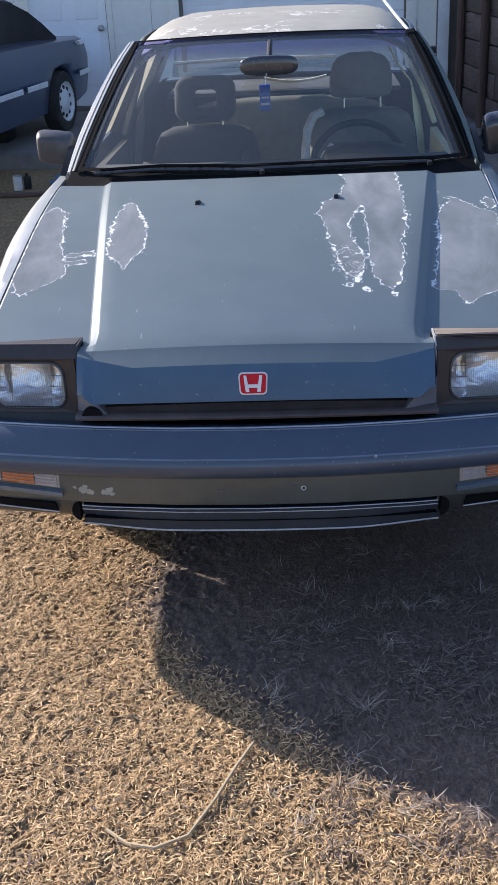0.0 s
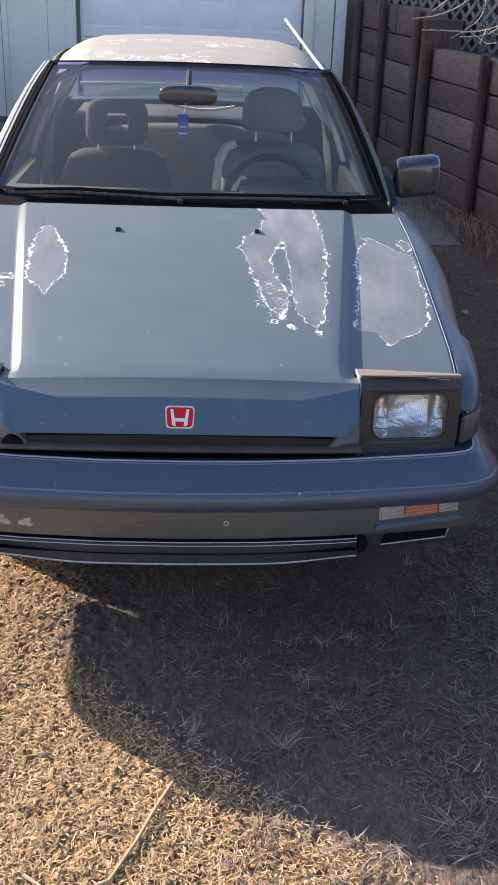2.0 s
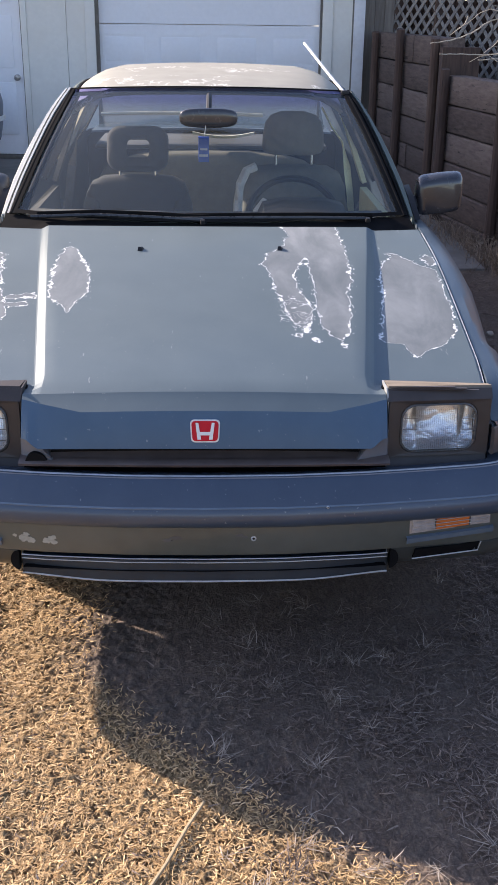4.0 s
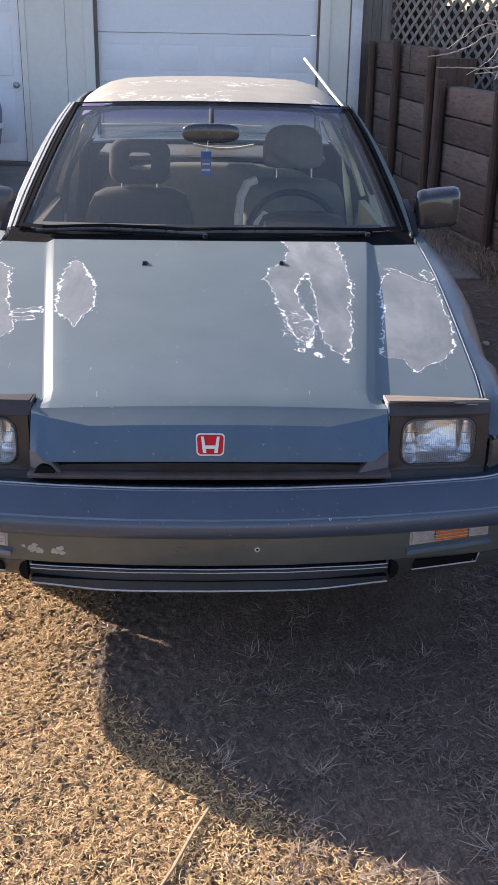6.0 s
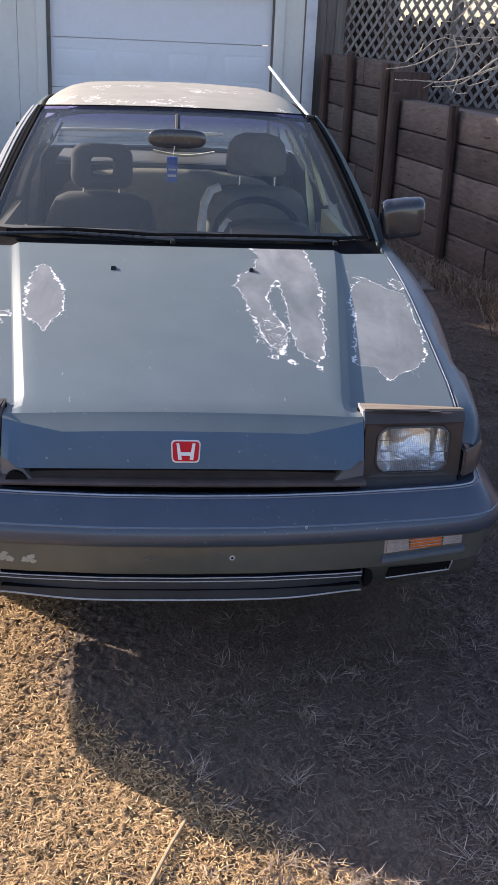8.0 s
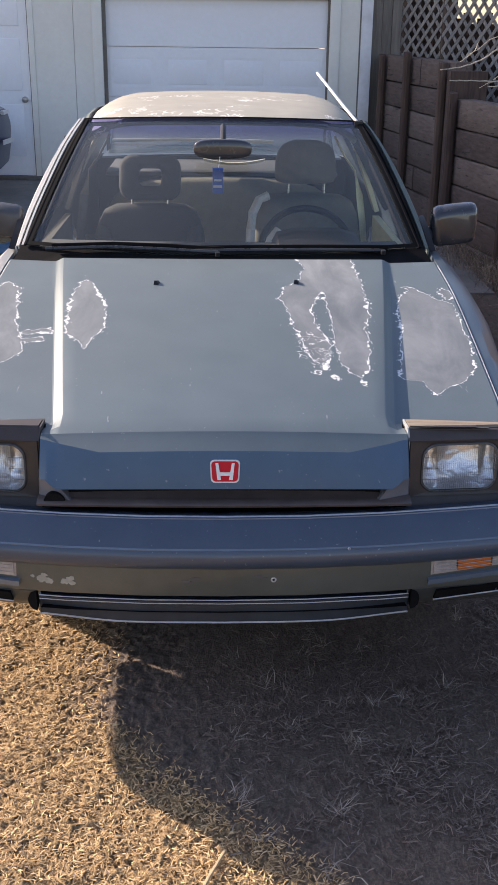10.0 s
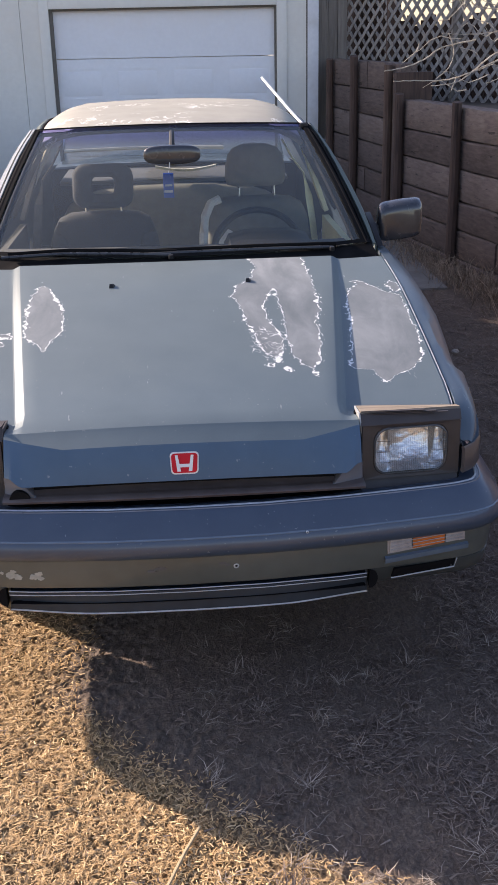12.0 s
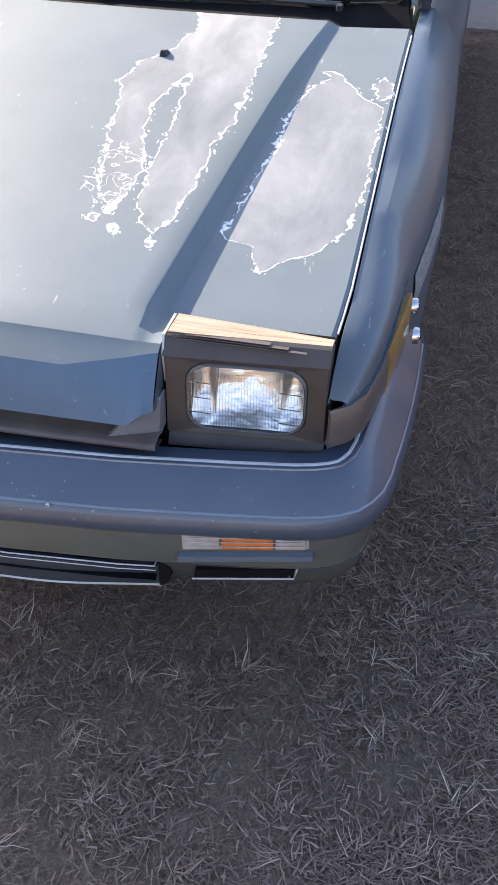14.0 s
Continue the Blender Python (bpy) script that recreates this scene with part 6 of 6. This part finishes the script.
def build_clutter():
    can = thing("paint_can", "small white can standing on the ground", "can", at=(-2.17, 5.75, 0.0))
    part("can_body", ring((-2.17, 5.75, 0.0), (0, 0, 1), [(0.0001, 0), (0.034, 0), (0.035, 0.004), (0.035, 0.105), (0.032, 0.108), (0.0001, 0.107)], 20), M_WHITE, can)
    part("can_rim", ring((-2.17, 5.75, 0.106), (0, 0, 1), [(0.030, 0.0), (0.0365, 0.002), (0.0365, 0.007), (0.030, 0.007)], 20), M_STEEL, can)
    jug = thing("dark_jug", "dark plastic jug beside the can", "jug", at=(-2.10, 5.79, 0.0))
    part("jug_body", box((-2.130, 5.765, 0.0), (-2.075, 5.815, 0.100), 0.012), M_BLACK, jug)
    part("jug_cap", disc((-2.103, 5.79, 0.10), (0, 0, 1), 0.013, 0.02, 10), M_BLACK, jug)
    tarp_m = plain("blue_tarp", (0.05, 0.16, 0.27), 0.5, vary=0.3, scale=25)
    bm = bmesh.new()
    n = 14
    loft([[(-1.95 + 0.42 * i / n + 0.02 * math.sin(j), 5.82 + 0.40 * j / n + 0.03 * math.sin(i * 0.8), 0.012 + 0.028 * abs(noise.noise((i * 0.5, j * 0.5, 1)))) for i in range(n + 1)] for j in range(n + 1)], bm=bm)
    tagged(part("tarp", thick(bm, 0.002), tarp_m), "crumpled blue plastic sheet lying on the ground", "tarp")
    tagged(part("plank", box((-2.3, 5.50, 0.0), (-1.72, 5.57, 0.022), 0.004), M_POST), "dark short plank lying on the ground", "plank")
    tagged(part("crate", box((-2.95, 7.2, 0.13), (-2.62, 7.5, 0.30), 0.01), M_BLACK), "dark low crate on the concrete apron", "crate")
    # hose-like dry stalk and a few stones on the lawn
    st = plain("dry_stalk", (0.42, 0.33, 0.20), 0.85, vary=0.25, scale=50)
    tagged(part("dry_stalk", tube([(0.0, -0.50, 0.012), (-0.035, -0.58, 0.016), (-0.075, -0.68, 0.014), (-0.125, -0.78, 0.010), (-0.19, -0.815, 0.012), (-0.25, -0.80, 0.008), (-0.30, -0.76, 0.006)], 0.0042, 6), st), "long dry stalk bent on the lawn", "stalk")
    stone_m = plain("pale_stone", (0.40, 0.37, 0.33), 0.85, vary=0.2, scale=40)
    for x, y, r in ((1.52, 3.10, 0.022), (1.30, 1.9, 0.013), (1.62, 1.35, 0.012), (-1.3, 0.4, 0.012)):
        b = bmesh.new()
        bmesh.ops.create_icosphere(b, subdivisions=2, radius=r)
        for v in b.verts:
            v.co *= 1 + 0.25 * noise.noise(v.co * 60)
            v.co = Vector((v.co.x + x, v.co.y + y, v.co.z * 0.7 + r * 0.4))
        tagged(part("stone", b, stone_m), "small pale stone on the lawn", "stone", "stones on the lawn")


build_shrub()
build_old_car()
build_clutter()


# ---- dead grass ----
def straw_material(name, c):
    m = Mat(name)
    rnd = m.n("NewGeometry").outputs["Random Per Island"]
    g = m.noise(30, 3)
    col = m.ramp(m.math("ADD", m.math("MULTIPLY", rnd, 0.75), m.math("MULTIPLY", g, 0.25)), c)
    m.set(color=col, rough=0.8, spec=0.3)
    return m.m


# straw toned darker than the thatch, so the shaded lawn reads deeper
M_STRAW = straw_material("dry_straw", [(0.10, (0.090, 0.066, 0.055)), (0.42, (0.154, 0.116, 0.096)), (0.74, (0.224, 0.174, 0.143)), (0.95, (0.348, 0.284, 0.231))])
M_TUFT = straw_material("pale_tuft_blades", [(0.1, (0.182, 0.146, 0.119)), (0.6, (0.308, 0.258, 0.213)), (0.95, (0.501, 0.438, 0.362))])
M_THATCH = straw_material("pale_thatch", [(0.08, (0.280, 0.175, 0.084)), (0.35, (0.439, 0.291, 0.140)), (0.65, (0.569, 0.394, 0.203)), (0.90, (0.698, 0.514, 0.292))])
M_WEED = straw_material("dry_weeds", [(0.1, (0.10, 0.075, 0.055)), (0.5, (0.24, 0.17, 0.125)), (0.9, (0.42, 0.33, 0.24))])


def blades(name, base, heading, length, lift, width, material, label):
    """Bent three-point blades, two quads each, from arrays."""
    n = len(base)
    rng = np.random.default_rng(5)
    d = np.stack([np.cos(heading) * np.cos(lift), np.sin(heading) * np.cos(lift), np.sin(lift)], 1)
    side = np.stack([-np.sin(heading), np.cos(heading), rng.normal(0, 0.35, n)], 1)
    side /= np.linalg.norm(side, axis=1)[:, None]
    bend = rng.normal(0, 0.45, n)[:, None] * side * length[:, None]
    sag = np.zeros((n, 3))
    sag[:, 2] = -0.35 * np.sin(lift) * length
    p0, p1, p2 = base, base + d * length[:, None] * 0.5 + bend * 0.3, base + d * length[:, None] + bend + sag
    w = side * width[:, None] * 0.5
    v = np.stack([p0 - w, p0 + w, p1 - w * 0.9, p1 + w * 0.9, p2 - w * 0.25, p2 + w * 0.25], 1).reshape(-1, 3)
    v[:, 2] = np.maximum(v[:, 2], -0.004)
    k = np.arange(n)[:, None] * 6
    fa = np.concatenate([k + np.array([[0, 1, 3, 2]]), k + np.array([[2, 3, 5, 4]])], 1).reshape(-1, 4)
    me = bpy.data.meshes.new(name)
    me.from_pydata(v.tolist(), [], fa.tolist())
    me.materials.append(material)
    return tagged(new(name, me), label, "grass", kind="stuff")


def scatter(n, x0, x1, y0, y1, seed, keep=None):
    rng = np.random.default_rng(seed)
    p = np.stack([rng.uniform(x0, x1, n), rng.uniform(y0, y1, n), np.zeros(n)], 1)
    if keep is not None:
        p = p[keep(p, rng)]
    p[:, 2] = rng.uniform(-0.002, 0.010, len(p))
    return p, rng


def patchy(p, rng, s=7.0, lo=0.25, mean=0.62, gain=0.9):
    f = np.array([noise.noise((a * s, b * s, 5.0)) + 0.6 * noise.noise((a * s * 2.7, b * s * 2.7, 9.0)) for a, b, _ in p])
    return rng.random(len(p)) < np.clip(mean + gain * f, lo, 1)


# distance past a kinked line laid along the car's shadow edge
past_shadow = lambda q: q[:, 0] + 0.95 * np.minimum(q[:, 1], 0) + 0.5 * np.minimum(q[:, 1] + 0.6, 0)
thin_out = lambda q, r: r.random(len(q)) < np.clip(np.minimum(q[:, 0] + 1.52, q[:, 1] + 1.28) / 0.32, 0, 1)
p, rng = scatter(150000, -0.55, 1.6, -1.25, 0.75, 11, lambda q, r: thin_out(q, r) & patchy(q, r, 5.5, 0.10, 0.50, 1.0) & (r.random(len(q)) < np.maximum(np.clip(0.75 - 1.7 * (q[:, 1] + 0.15), 0.05, 1), np.clip(3 * (q[:, 0] - 0.6), 0, 1))) & (r.random(len(q)) < np.clip(0.10 + 1.5 * (past_shadow(q) + 0.20), 0.03, 1)))
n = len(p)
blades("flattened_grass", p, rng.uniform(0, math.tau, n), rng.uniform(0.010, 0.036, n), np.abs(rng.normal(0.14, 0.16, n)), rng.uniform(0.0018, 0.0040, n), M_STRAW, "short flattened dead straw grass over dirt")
p, rng = scatter(46000, 0.8, 2.5, 0.6, 4.8, 12, patchy)
q, rng2 = scatter(22000, -2.6, -0.8, 0.5, 4.4, 13, patchy)
p = np.concatenate([p, q])
n = len(p)
blades("flattened_grass", p, rng.uniform(0, math.tau, n), rng.uniform(0.02, 0.06, n), np.abs(rng.normal(0.15, 0.2, n)), rng.uniform(0.0016, 0.0036, n), M_STRAW, "thin dead straw grass beside the car")
# coarse trampled thatch, thinning past the line of the car's shadow
p, rng = scatter(230000, -1.5, 0.8, -1.25, 0.85, 14, lambda q, r: thin_out(q, r) & patchy(q, r, 16.0, 0.18, 0.66, 0.9) & (r.random(len(q)) < np.clip(0.95 - 4.6 * (past_shadow(q) + 0.47), 0.0, 1)))
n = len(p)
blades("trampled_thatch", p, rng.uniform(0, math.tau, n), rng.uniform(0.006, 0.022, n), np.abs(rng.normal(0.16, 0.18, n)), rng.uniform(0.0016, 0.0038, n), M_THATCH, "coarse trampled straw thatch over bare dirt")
# looser tufts of longer blades
rng = np.random.default_rng(21)
cx = np.concatenate([np.stack([rng.uniform(0.15, 1.5, 190), rng.uniform(-1.25, 0.35, 190)], 1), np.stack([rng.uniform(0.9, 2.2, 190), rng.uniform(0.5, 4.2, 190)], 1)])
base, head, ln, lf, wd = [], [], [], [], []
for x, y in cx:
    k = rng.integers(10, 34)
    main = rng.uniform(0, math.tau)
    big = rng.uniform(0.6, 1.5)
    for _ in range(k):
        base.append((x + rng.normal(0, 0.018), y + rng.normal(0, 0.018), rng.uniform(0, 0.006)))
        head.append(main + rng.normal(0, 0.9))
        ln.append(rng.uniform(0.020, 0.055) * big)
        lf.append(abs(rng.normal(0.35, 0.25)))
        wd.append(rng.uniform(0.0014, 0.0030))
blades("grass_tufts", np.array(base), np.array(head), np.array(ln), np.array(lf), np.array(wd), M_STRAW, "loose tufts of long dead grass blades")
# open star-shaped tufts lying on the turf
rng = np.random.default_rng(33)
base, head, ln, lf, wd = [], [], [], [], []
for x, y in np.concatenate([np.stack([rng.uniform(0.0, 1.6, 130), rng.uniform(-1.25, 0.5, 130)], 1), np.stack([rng.uniform(0.9, 2.1, 45), rng.uniform(0.6, 4.0, 45)], 1)]):
    main, spread = rng.uniform(0, math.tau), rng.uniform(0.6, 1.6)
    for _ in range(rng.integers(8, 20)):
        base.append((x + rng.normal(0, 0.012), y + rng.normal(0, 0.012), rng.uniform(0.002, 0.012)))
        head.append(main + rng.normal(0, spread))
        ln.append(rng.uniform(0.024, 0.070))
        lf.append(abs(rng.normal(0.22, 0.2)))
        wd.append(rng.uniform(0.0012, 0.0026))
blades("grass_tufts", np.array(base), np.array(head), np.array(ln), np.array(lf), np.array(wd), M_TUFT, "pale star-shaped tufts of dead grass")
# weeds along the foot of the timber wall
base, head, ln, lf, wd = [], [], [], [], []
for _ in range(2600):
    t = rng.random()
    a, b = np.array((1.88, 6.4)), np.array((2.42, 3.2))
    pt = a + (b - a) * t ** 0.8 + np.array((-abs(rng.normal(0, 0.14)) - 0.03, rng.normal(0, 0.05)))
    base.append((pt[0], pt[1], 0.0))
    head.append(rng.uniform(0, math.tau))
    ln.append(rng.uniform(0.08, 0.34) * (0.5 + 0.8 * t))
    lf.append(rng.uniform(0.5, 1.4))
    wd.append(rng.uniform(0.002, 0.005))
blades("dry_weeds", np.array(base), np.array(head), np.array(ln), np.array(lf), np.array(wd), M_WEED, "tangled dry weeds along the timber wall foot")
